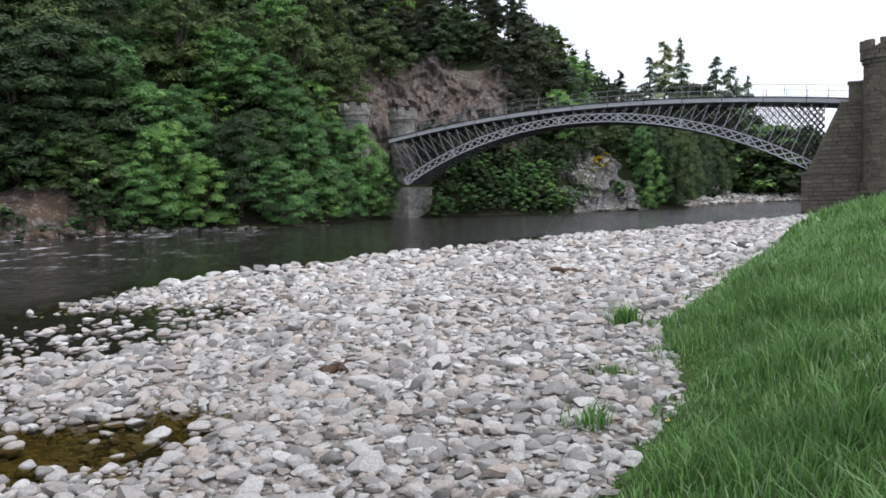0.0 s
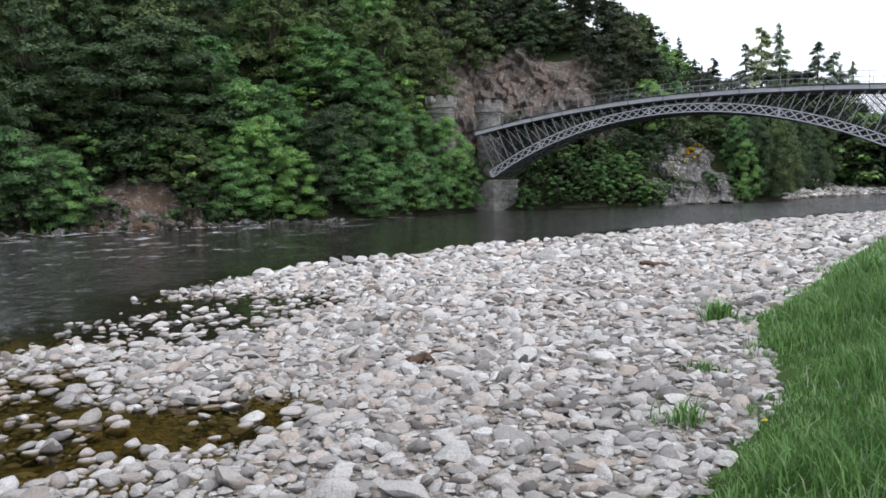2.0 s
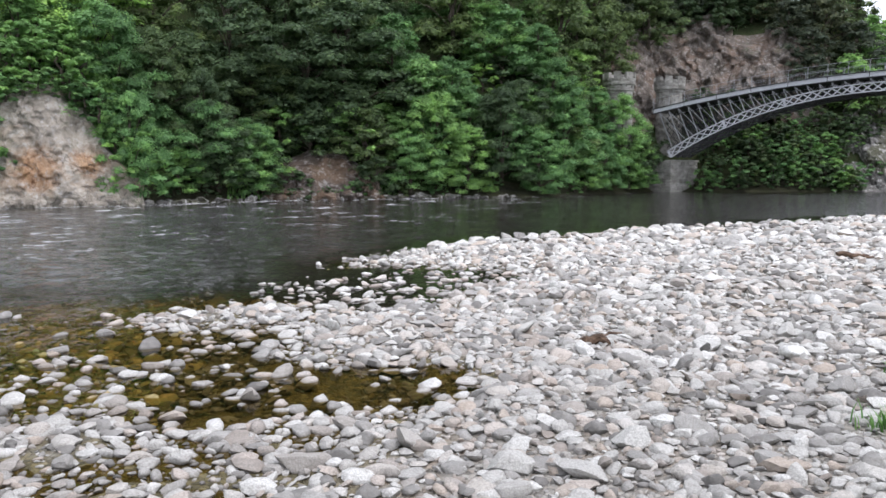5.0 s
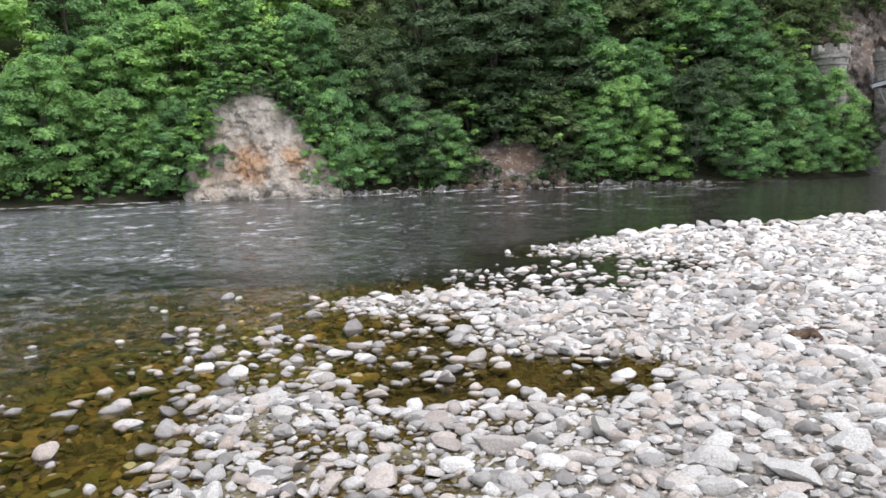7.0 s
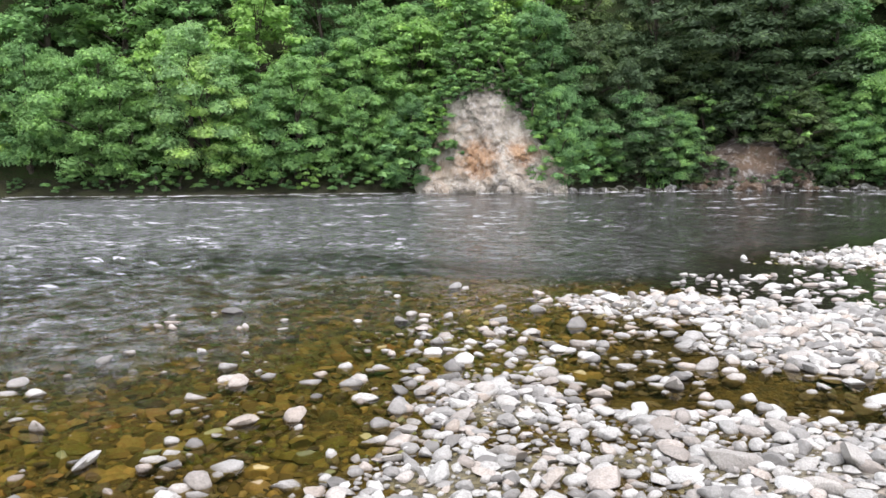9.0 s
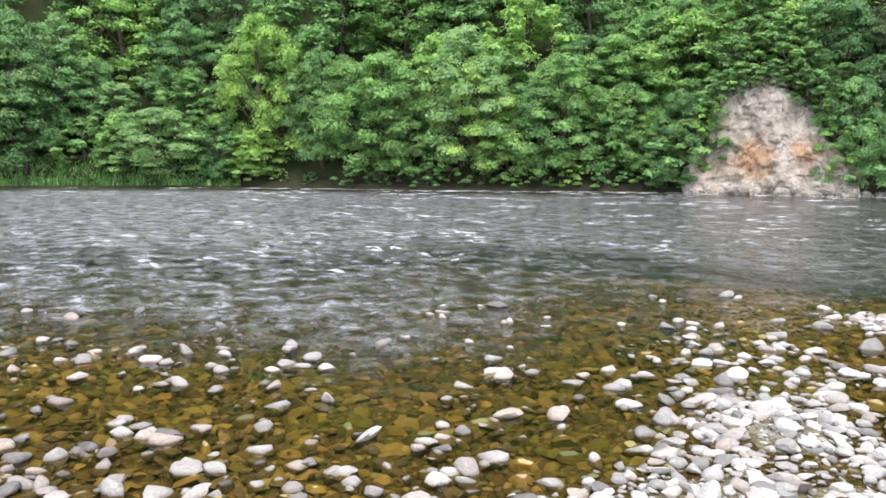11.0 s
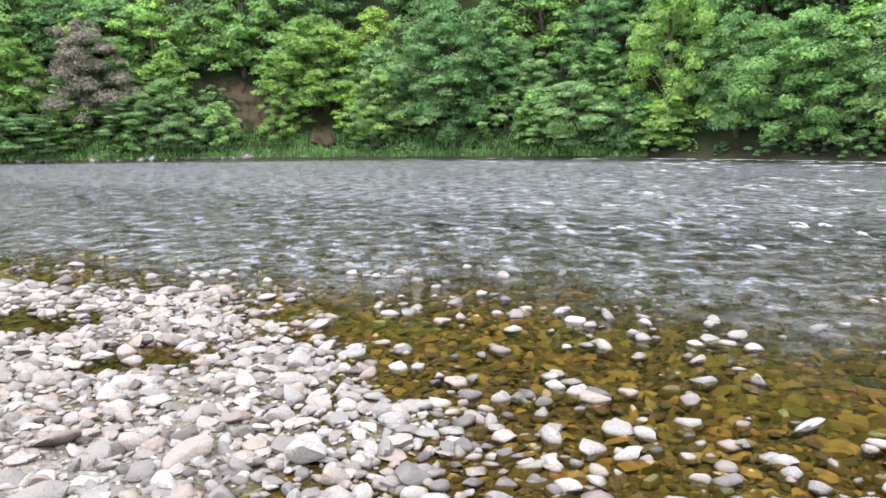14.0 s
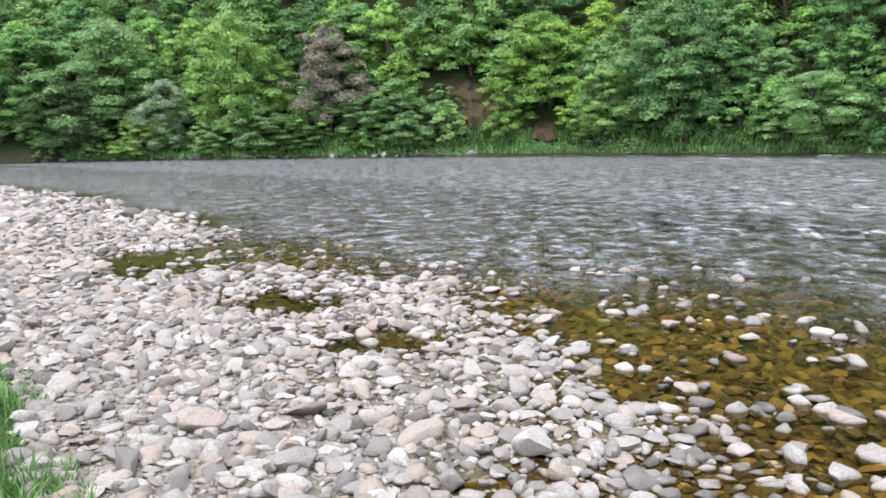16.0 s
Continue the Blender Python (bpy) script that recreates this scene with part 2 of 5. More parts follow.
LEAF = {
    "dark": leaf_material("dark_green_leaves", (0.067, 0.110, 0.058), (0.098, 0.157, 0.079), (0.143, 0.223, 0.111)),
    "mid": leaf_material("mid_green_leaves", (0.129, 0.261, 0.106), (0.178, 0.349, 0.139), (0.246, 0.440, 0.186)),
    "bright": leaf_material("bright_green_leaves", (0.185, 0.346, 0.118), (0.251, 0.454, 0.156), (0.333, 0.555, 0.218)),
    "lime": leaf_material("yellow_green_leaves", (0.217, 0.365, 0.097), (0.280, 0.467, 0.128), (0.354, 0.554, 0.185)),
    "pale": leaf_material("pale_green_leaves", (0.211, 0.359, 0.151), (0.274, 0.458, 0.195), (0.356, 0.552, 0.255)),
    "grey": leaf_material("grey_green_leaves", (0.227, 0.309, 0.211), (0.357, 0.471, 0.325), (0.504, 0.634, 0.471)),
    "brown": leaf_material("grey_brown_twigs", (0.19, 0.17, 0.145), (0.29, 0.265, 0.22), (0.39, 0.36, 0.29)),
    "pine": leaf_material("dark_conifer_needles", (0.016, 0.034, 0.021), (0.026, 0.055, 0.030), (0.046, 0.078, 0.045)),
    "dusk": leaf_material("dull_dark_needles", (0.061, 0.087, 0.059), (0.095, 0.123, 0.084), (0.142, 0.168, 0.115)),
    # skyline needles paled and greyed, distance haze put into the colour
    "haze": leaf_material("haze_paled_needles", (0.30, 0.38, 0.31), (0.42, 0.51, 0.41), (0.55, 0.63, 0.52)),
    "gorse": leaf_material("yellow_gorse_bloom", (0.10, 0.13, 0.02), (0.42, 0.33, 0.02), (0.6, 0.48, 0.03)),
}


def bark_material():
    k = Mat("bark")
    pos = k.position()
    k.color(k.ramp(k.noise(k.scaled(pos, (3, 3, 0.6)), 2.5, 6.0), [(0.3, (0.03, 0.025, 0.02)), (0.7, (0.12, 0.10, 0.08))]))
    k.rough(0.95, 0.2)
    k.bump(k.noise(k.scaled(pos, (4, 4, 0.8)), 5.0), 0.8, 0.05)
    return k.m


M_BARK = bark_material()


def grass_material():
    k = Mat("grass_blades")
    c = k.ramp(k.island(), [(0.0, (0.070, 0.166, 0.043)), (0.45, (0.135, 0.293, 0.074)), (0.85, (0.229, 0.419, 0.124)), (1.0, (0.409, 0.471, 0.334))])
    # dark noise patches stand in for shadows between the tussocks
    c = k.mix(k.ramp(k.noise(k.position(), 0.55, 5.0), [(0.48, 0.0), (0.64, 0.6)]), c, (0.06, 0.15, 0.035))
    k.color(c)
    k.rough(0.5, 0.35)
    tr = k.n.new("ShaderNodeBsdfTranslucent")
    k.link(c, tr.inputs["Color"])
    mx = k.n.new("ShaderNodeMixShader")
    mx.inputs[0].default_value = 0.35
    k.link(k.b.outputs[0], mx.inputs[1])
    k.link(tr.outputs[0], mx.inputs[2])
    k.link(mx.outputs[0], k.out.inputs["Surface"])
    return k.m


M_GRASS = grass_material()


def water_material():
    k = Mat("river_water")
    pos = k.position()
    along = k.n.new("ShaderNodeAttribute")
    along.attribute_name = "flow"
    plain = k.scaled(pos, (1, 1, 0))
    rapid = k.attr("rapid")

    def vec(op, a, b):
        v = k.n.new("ShaderNodeVectorMath")
        v.operation = op
        for q, sock in ((a, v.inputs[0]), (b, v.inputs["Scale"] if op == "SCALE" else v.inputs[1])):
            if hasattr(q, "node"):
                k.link(q, sock)
            elif q is not None:
                sock.default_value = q
        return v.outputs[0]

    def tilt(scale, detail, still, fast):
        """Slopes of the small ripples from two channels of a noise."""
        t = k.n.new("ShaderNodeTexNoise")
        t.inputs["Scale"].default_value, t.inputs["Detail"].default_value, t.inputs["Roughness"].default_value = scale, detail, 0.6
        k.link(plain, t.inputs["Vector"])
        return vec("SCALE", vec("SUBTRACT", t.outputs["Color"], (0.5, 0.5, 0.5)), k.math("ADD", k.math("MULTIPLY", rapid, fast), still))

    ripple = vec("ADD", vec("ADD", tilt(1.6, 3.0, 0.05, 1.3), tilt(4.5, 3.0, 0.08, 2.1)), tilt(13.0, 2.0, 0.08, 1.6))
    flat = vec("MULTIPLY", ripple, (1, 1, 0))
    normal = vec("NORMALIZE", vec("ADD", flat, k.n.new("ShaderNodeNewGeometry").outputs["Normal"]), None)
    fres = k.n.new("ShaderNodeFresnel")
    fres.inputs["IOR"].default_value = 1.33
    k.link(normal, fres.inputs["Normal"])
    gloss = k.n.new("ShaderNodeBsdfGlossy")
    k.link(k.math("ADD", k.math("MULTIPLY", rapid, 0.05), 0.035), gloss.inputs["Roughness"])
    k.link(normal, gloss.inputs["Normal"])
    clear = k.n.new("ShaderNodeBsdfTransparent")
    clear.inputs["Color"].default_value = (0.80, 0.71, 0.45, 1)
    murk_shade = k.n.new("ShaderNodeBsdfDiffuse")
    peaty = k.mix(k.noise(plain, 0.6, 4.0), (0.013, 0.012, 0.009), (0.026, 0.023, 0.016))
    # pale streaks painted for sky glints on aerated, broken water
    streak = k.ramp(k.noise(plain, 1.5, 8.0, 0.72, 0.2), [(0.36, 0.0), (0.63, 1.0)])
    airy_glint = k.math("MULTIPLY", k.math("POWER", rapid, 1.6), streak)
    k.link(k.mix(airy_glint, peaty, (0.29, 0.294, 0.31)), murk_shade.inputs["Color"])
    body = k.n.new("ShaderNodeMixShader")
    k.link(k.math("MAXIMUM", k.attr("murk_shade"), airy_glint), body.inputs[0])
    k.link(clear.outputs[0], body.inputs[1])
    k.link(murk_shade.outputs[0], body.inputs[2])
    surf = k.n.new("ShaderNodeMixShader")
    k.link(fres.outputs[0], surf.inputs[0])
    k.link(body.outputs[0], surf.inputs[1])
    k.link(gloss.outputs[0], surf.inputs[2])
    foam = k.n.new("ShaderNodeBsdfDiffuse")
    foam.inputs["Color"].default_value = (0.74, 0.75, 0.77, 1)
    f1 = k.noise(k.scaled(along.outputs["Vector"], (0.22, 0.45, 1)), 1.0, 5.0, 0.6, 0.5)
    f2 = k.noise(k.scaled(along.outputs["Vector"], (0.8, 1.5, 1)), 1.0, 6.0, 0.7, 0.6)
    crest = k.attr("crest")
    mask = k.math("MULTIPLY", k.math("MULTIPLY", k.ramp(k.math("ADD", f1, k.math("ADD", k.math("MULTIPLY", crest, 0.10), k.math("MULTIPLY", k.attr("edge"), 0.16))), [(0.60, 0.0), (0.66, 1.0)]), k.ramp(f2, [(0.50, 0.0), (0.58, 1.0)])), k.attr("foam"))
    last = k.n.new("ShaderNodeMixShader")
    k.link(mask, last.inputs[0])
    k.link(surf.outputs[0], last.inputs[1])
    k.link(foam.outputs[0], last.inputs[2])
    k.link(last.outputs[0], k.out.inputs["Surface"])
    return k.m


M_WATER = water_material()


def iron_material(name, c):
    k = Mat(name)
    pos = k.position()
    k.color(k.mix(k.ramp(k.noise(pos, 1.5, 6.0), [(0.4, 0.0), (0.75, 0.5)]), c, tuple(v * 0.6 for v in c)))
    k.rough(0.55, 0.4)
    return k.m


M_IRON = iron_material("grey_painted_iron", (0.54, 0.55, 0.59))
M_IRON_DULL = iron_material("mid_grey_iron", (0.34, 0.345, 0.37))
# same grey iron, darkened for shade beneath the deck; also the dark trim
M_IRON_SHADE_TRIM = iron_material("shade_and_trim_iron", (0.045, 0.045, 0.052))


def masonry_material(name, stops):
    k = Mat(name)
    seed = k.math("FRACT", k.math("ADD", k.island(), k.math("MULTIPLY", k.each(), 7.3)))
    pos = k.position()
    c = k.ramp(seed, stops)
    c = k.mix(k.ramp(k.noise(k.scaled(pos, (1, 1, 1.8)), 1.2, 8.0, 0.7), [(0.4, 0.0), (0.66, 0.75)]), c, (0.085, 0.076, 0.065))
    c = k.mix(k.ramp(k.noise(pos, 7.0, 4.0), [(0.5, 0.0), (0.7, 0.4)]), c, (0.30, 0.28, 0.24))
    k.color(c)
    k.rough(0.92, 0.2)
    k.bump(k.noise(pos, 5.0, 6.0), 0.7, 0.06)
    return k.m


M_MASONRY = masonry_material("brown_grey_masonry", [(0.0, (0.11, 0.096, 0.08)), (0.5, (0.15, 0.13, 0.105)), (1.0, (0.20, 0.175, 0.14))])
M_MASONRY_PALE = masonry_material("pale_grey_masonry", [(0.0, (0.22, 0.215, 0.20)), (0.5, (0.31, 0.30, 0.28)), (1.0, (0.40, 0.39, 0.365))])
M_MORTAR = soil_material("mortar", (0.16, 0.14, 0.115), (0.20, 0.175, 0.145), (0.11, 0.095, 0.08), 2.0)


def wood_material():
    k = Mat("wet_driftwood")
    pos = k.position()
    k.color(k.ramp(k.noise(k.scaled(pos, (3, 14, 14)), 2.0, 6.0), [(0.35, (0.05, 0.03, 0.02)), (0.65, (0.17, 0.11, 0.075))]))
    k.rough(0.8, 0.3)
    k.bump(k.noise(k.scaled(pos, (3, 16, 16)), 4.0), 0.7, 0.02)
    return k.m


M_WOOD = wood_material()


# ---- building helpers ----
def mesh_of(name, verts, faces, mats, smooth=False, face_mats=None):
    me = bpy.data.meshes.new(name)
    verts = np.asarray(verts, dtype=np.float32).reshape(-1, 3)
    if isinstance(faces, np.ndarray):
        n, k = faces.shape
        me.vertices.add(len(verts))
        me.vertices.foreach_set("co", verts.ravel())
        me.loops.add(n * k)
        me.loops.foreach_set("vertex_index", faces.astype(np.int32).ravel())
        me.polygons.add(n)
        me.polygons.foreach_set("loop_start", np.arange(0, n * k, k, dtype=np.int32))
        me.update(calc_edges=True)
    else:
        me.from_pydata(verts.tolist(), [], faces)
    for m in mats if isinstance(mats, (list, tuple)) else [mats]:
        me.materials.append(m)
    if face_mats is not None:
        me.polygons.foreach_set("material_index", np.asarray(face_mats, dtype=np.int32))
    if smooth:
        me.polygons.foreach_set("use_smooth", np.ones(len(me.polygons), dtype=bool))
    me.validate()
    return me


def part(name, data, material, parent, label=""):
    """Links a bmesh or a mesh as one object under a thing or a part."""
    if isinstance(data, bmesh.types.BMesh):
        me = bpy.data.meshes.new(name)
        data.to_mesh(me)
        data.free()
        me.materials.append(material)
    else:
        me = data
        if not me.materials:
            me.materials.append(material)
    ob = new(name, me)
    ob.parent = parent
    return tagged(ob, label)


def empty(name, m, label, category, group=""):
    ob = new(name)
    ob.empty_display_size = 0.2
    ob.matrix_world = m
    return tagged(ob, label, category, group)


def box(bm, lo, hi, m=None):
    """An axis-aligned box, turned by m."""
    vs = [Vector((x, y, z)) for x in (lo[0], hi[0]) for y in (lo[1], hi[1]) for z in (lo[2], hi[2])]
    vs = [bm.verts.new(m @ v if m else v) for v in vs]
    for f in ((0, 1, 3, 2), (4, 6, 7, 5), (0, 4, 5, 1), (2, 3, 7, 6), (0, 2, 6, 4), (1, 5, 7, 3)):
        bm.faces.new([vs[i] for i in f])


def bar(bm, a, b, w, d, side):
    """A straight bar from a to b; w across along 'side' x direction, d along side."""
    a, b, side = Vector(a), Vector(b), Vector(side).normalized()
    u = (b - a).normalized()
    n = u.cross(side).normalized()
    c = [bm.verts.new(p + n * (w / 2 * i) + side * (d / 2 * j)) for p in (a, b) for i, j in ((-1, -1), (1, -1), (1, 1), (-1, 1))]
    for f in ((3, 2, 1, 0), (4, 5, 6, 7), (0, 1, 5, 4), (1, 2, 6, 5), (2, 3, 7, 6), (3, 0, 4, 7)):
        bm.faces.new([c[i] for i in f])


# ---- value noise on arrays ----
_perm = np.random.RandomState(7).rand(256, 256)


def vnoise(x, y):
    xi, yi = np.floor(x).astype(int), np.floor(y).astype(int)
    fx, fy = x - xi, y - yi
    fx, fy = fx * fx * (3 - 2 * fx), fy * fy * (3 - 2 * fy)
    g = lambda i, j: _perm[(xi + i) % 256, (yi + j) % 256]
    return (g(0, 0) * (1 - fx) + g(1, 0) * fx) * (1 - fy) + (g(0, 1) * (1 - fx) + g(1, 1) * fx) * fy - 0.5


def fnoise(x, y, octaves=4):
    s, a = 0, 1.0
    for o in range(octaves):
        s = s + a * vnoise(x * 2**o + 17.3 * o, y * 2**o + 5.1 * o)
        a *= 0.5
    return s


# ---- the lie of the land ----
# the shore of the gravel bar, and the edge of the grass, from downstream to upstream
SHORE = [(150, 240), (72, 112), (41, 76), (29, 63), (16.5, 51), (8.2, 45.8), (2.3, 39.2), (-2, 34.5), (-4.6, 31.4), (-7.0, 28.2), (-8.6, 24.5), (-9.1, 20.5), (-8.8, 17), (-8.1, 13.6), (-8.3, 11), (-7.4, 8.8), (-6.2, 6.6), (-5.4, 4.6), (-4.6, 3.0), (-4.5, 1.2), (-5.2, -0.6), (-6.3, -0.9), (-7.6, -1.7), (-9.2, -3.1), (-11.2, -5.0), (-12.0, -6.6), (-13.4, -10.2), (-14.6, -12.5), (-16.0, -13.6), (-19.4, -17.4), (-26.0, -29.4), (-30.4, -38.7), (-46, -80), (-70, -170)]
GRASS = [(154, 236), (76, 108), (45, 74), (30, 62), (16.3, 37.4), (12.9, 30), (7.5, 20.4), (4.4, 14.7), (3.5, 13.2), (3.1, 10.6), (2.5, 8.5), (1.7, 7.1), (1.15, 6), (0.9, 5), (0.0, 3), (-1.2, 0.5), (-2.6, -2.5), (-3.9, -4.9), (-4.5, -5.9), (-5.4, -6.9), (-6.3, -8.3), (-10, -16), (-19, -36), (-36, -80), (-60, -170)]
# the far waterline, seen from the origin
FAR_BANK = [(150, 150), (100, 140), (64, 131), (46, 124), (37, 113), (33, 104), (26, 100), (17, 99), (8, 95.5), (-1, 96), (-5.5, 94), (-9, 88.5), (-15, 76), (-24, 71), (-29, 66.5), (-36, 62), (-42, 51), (-52, 43.5), (-58, 34), (-64, 24.5), (-74, 12.5), (-80.5, -4), (-83.5, -34), (-78.5, -62), (-69, -88), (-75, -140)]
_fb = np.array(FAR_BANK, dtype=float)
_fb_az = np.degrees(np.arctan2(-_fb[:, 0], _fb[:, 1]))
_fb_az = np.where(_fb_az < -100, _fb_az + 360, _fb_az)
_fb_r = np.hypot(_fb[:, 0], _fb[:, 1])


def bank_radius(az):
    return np.interp(az, _fb_az, _fb_r) + 0.8 * vnoise(np.asarray(az) * 0.9, np.asarray(az) * 0 + 3.3)


def side_of(line, x, y):
    """Distance to a line of points, positive on its left-hand side as it runs upstream (the near bank)."""
    best = np.full(np.shape(x), 1e9)
    sign = np.ones(np.shape(x))
    for (ax, ay), (bx, by) in zip(line[:-1], line[1:]):
        dx, dy = bx - ax, by - ay
        t = np.clip(((x - ax) * dx + (y - ay) * dy) / (dx * dx + dy * dy), 0, 1)
        d = np.hypot(x - ax - t * dx, y - ay - t * dy)
        s = np.sign(dx * (y - ay) - dy * (x - ax))
        near = d < best - 1e-9
        best, sign = np.where(near, d, best), np.where(near, s, sign)
    return best * sign


def smooth(a, b, v):
    t = np.clip((v - a) / (b - a), 0, 1)
    return t * t * (3 - 2 * t)


# hollows and low spits of the bar: place, radius, depth
POOLS = [(-9.2, 16.4, 1.2, 0.2), (-8.0, 15.0, 1.2, 0.22), (-6.7, 16.2, 1.4, 0.26), (-7.8, 17.6, 0.9, 0.2), (-5.3, 18.1, 1.2, 0.26), (-6.2, 14.4, 1.1, 0.22), (-7.2, 9.4, 0.9, 0.14), (-6.2, 8.1, 1.0, 0.15), (-5.2, 7.2, 0.8, 0.13), (-4.1, 8.2, 0.9, 0.19), (-3.2, 8.5, 0.75, 0.19), (-10.3, -7.2, 0.7, 0.2), (-12.0, -11.5, 0.9, 0.24), (-13.6, -11.8, 1.0, 0.24), (-8.8, -5.2, 0.5, 0.17), (-8.5, 11.5, 0.9, -0.05), (-9.0, 19.9, 0.8, -0.05), (-6.0, 5.2, 0.8, -0.05)]


def far_height(x, y):
    az = np.degrees(np.arctan2(-x, y))
    az = np.where(az < -100, az + 360, az)
    r = np.hypot(x, y)
    w = r - bank_radius(az)
    cap = np.interp(az, [-60, -30, -20, -17.5, -14, -10, -6, 0, 8, 30, 45, 60, 100, 125, 132, 137, 143], [4, 4, 5, 8, 12.5, 20, 29, 42, 50, 56, 80, 100, 100, 80, 50, 40, 32])
    slope = np.interp(az, [-30, -20, -17, -8, 0, 10, 60, 110, 150], [0.12, 0.3, 1.0, 1.3, 1.3, 1.05, 1.0, 0.95, 0.6])
    lag = np.interp(az, [-60, -24, -19, -17], [16, 12, 6, 1.6])
    up = np.maximum(w - lag, 0) * slope + np.maximum(w - 16, 0) * 1.4 * smooth(40, 60, az) * smooth(132, 118, az)
    z = 0.12 + 0.5 * smooth(0, 1.6, w) + cap * np.tanh(up / np.maximum(cap, 1))
    z = z + 6.5 * smooth(0.6, 3.6, w) * smooth(16, 6, w) * np.exp(-(((az - 45.3) / 3.3) ** 2))
    z = z + smooth(3, 10, w) * 2.2 * fnoise(x * 0.06, y * 0.06) + smooth(0.5, 3, w) * 0.7 * fnoise(x * 0.35, y * 0.35, 3)
    bed = np.maximum(-1.3, 0.32 * w)
    return np.where(w > 0, z, bed + 0.12), w, az


def height(x, y):
    x, y = np.asarray(x, dtype=float), np.asarray(y, dtype=float)
    d, g = side_of(SHORE, x, y), side_of(GRASS, x, y)
    beach = -0.02 + 0.26 * (1 - np.exp(-np.maximum(d - 1.0, 0) / 7.5))
    shelf = -0.03 + np.minimum(d, 0) * (0.028 + 0.07 * smooth(9, 17, y)) + np.minimum(d + 9, 0) * 0.06
    z = np.where(d > 0, beach, np.maximum(shelf, -1.3))
    z = z + 0.08 * fnoise(x * 0.6, y * 0.6, 3) * np.exp(-((d / 9.0) ** 2))
    for px, py, pr, pd in POOLS:
        z = z - pd * np.exp(-(((x - px) ** 2 + (y - py) ** 2) / pr**2))
    rise = 0.42 * np.maximum(g, 0)
    top = 2.05 + 0.25 * vnoise(x * 0.05, y * 0.05)
    bank = top * (1 - np.exp(-rise / top)) + smooth(0, 1.5, g) * 0.16 * fnoise(x * 0.5, y * 0.5, 3)
    z = z + np.where(g > 0, bank, 0)
    far, w, az = far_height(x, y)
    return np.maximum(z, np.where((az > -62) & (az < 160), far, -1.3))


def ground_z(x, y):
    return float(height(np.array([x]), np.array([y]))[0])


def ground_sheet():
    """One sheet from under the walker to the horizon."""
    inner = np.concatenate([[0.004], np.linspace(0.5, 16, 105), 16 + np.cumsum(np.linspace(0.2, 1.0, 90))])
    inner = inner / inner[-1]
    belt = np.concatenate([np.arange(-5.6, 4, 0.4), np.arange(4, 60, 1.3)])
    outer = np.array([64, 70, 80, 95, 120, 160, 220, 320, 480, 800, 1400, 2400, 4000])
    fine = np.arange(-62, 160, 0.5)
    az = np.concatenate([fine, np.arange(160, 298, 4.0)])
    rb = np.where((az > -62) & (az < 160), bank_radius(az), 150.0)[None, :]
    Rr = np.concatenate([inner[:, None] * (rb - 6), belt[:, None] + rb, outer[:, None] + rb])
    A = np.broadcast_to(np.radians(az)[None, :], Rr.shape)
    X, Y = -np.sin(A) * Rr, np.cos(A) * Rr
    Z = height(X, Y)
    n, m = A.shape
    idx = np.arange(n * m).reshape(n, m)
    nxt = np.roll(idx, -1, axis=1)
    faces = np.stack([idx[:-1], idx[1:], nxt[1:], nxt[:-1]], -1).reshape(-1, 4)
    cx = X.ravel()[faces].mean(1)
    cy = Y.ravel()[faces].mean(1)
    d, g = side_of(SHORE, cx, cy), side_of(GRASS, cx, cy)
    _, w, az_c = far_height(cx, cy)
    jit = 0.25 * vnoise(cx * 2.1, cy * 2.1)
    kind = np.zeros(len(faces), dtype=int)
    kind[g + jit > 0] = 1
    seen = (az_c > -62) & (az_c < 160)
    kind[(w > -0.5) & seen] = 3
    kind[(w > 2.5) & seen & (az_c > -18)] = 2
    kind[(w > 14) & seen & (az_c <= -18)] = 2
    kind[(w > -0.5) & (w < 13) & seen & (az_c <= -19)] = 0
    wob = 3.0 * fnoise(cx * 0.15, cy * 0.15, 3)
    az_w = az_c + 1.6 * fnoise(cx * 0.12 + 40, cy * 0.12, 3)
    kind[seen & (az_w > -7.0) & (az_w < 6.0) & (w + wob > 8.5) & (w + wob < 21)] = 4
    kind[seen & (az_w > -14.4) & (az_w < -9.0) & (w > -0.5) & (w + 2 * wob < 5.5)] = 5
    me = mesh_of("ground", np.stack([X, Y, Z], -1), faces, [M_GRAVEL, M_TURF, M_FOREST, M_BANK, M_CLIFF, M_HEADLAND], True, kind)
    dry = me.attributes.new("dry", "FLOAT", "POINT")
    dry.data.foreach_set("value", smooth(0.0, 0.06, Z).ravel().astype(np.float32))
    ob = new("ground", me)
    return tagged(ob, "gravel bar, grassy bank and wooded valley side", "ground", kind="structure")


def waves(x, y):
    """Choppy crests between -0.5 and 1, in four turned octaves."""
    total, amp, f = 0, 0.5, 0.42
    for turn in (0.3, 1.4, 2.3, 0.9):
        c, q = math.cos(turn), math.sin(turn)
        n = vnoise((x * c - y * q) * f + 31 * turn, (x * q + y * c) * f + 11)
        total = total + amp * (1 - 3.6 * np.abs(n))
        amp, f = amp * 0.62, f * 1.9
    return total


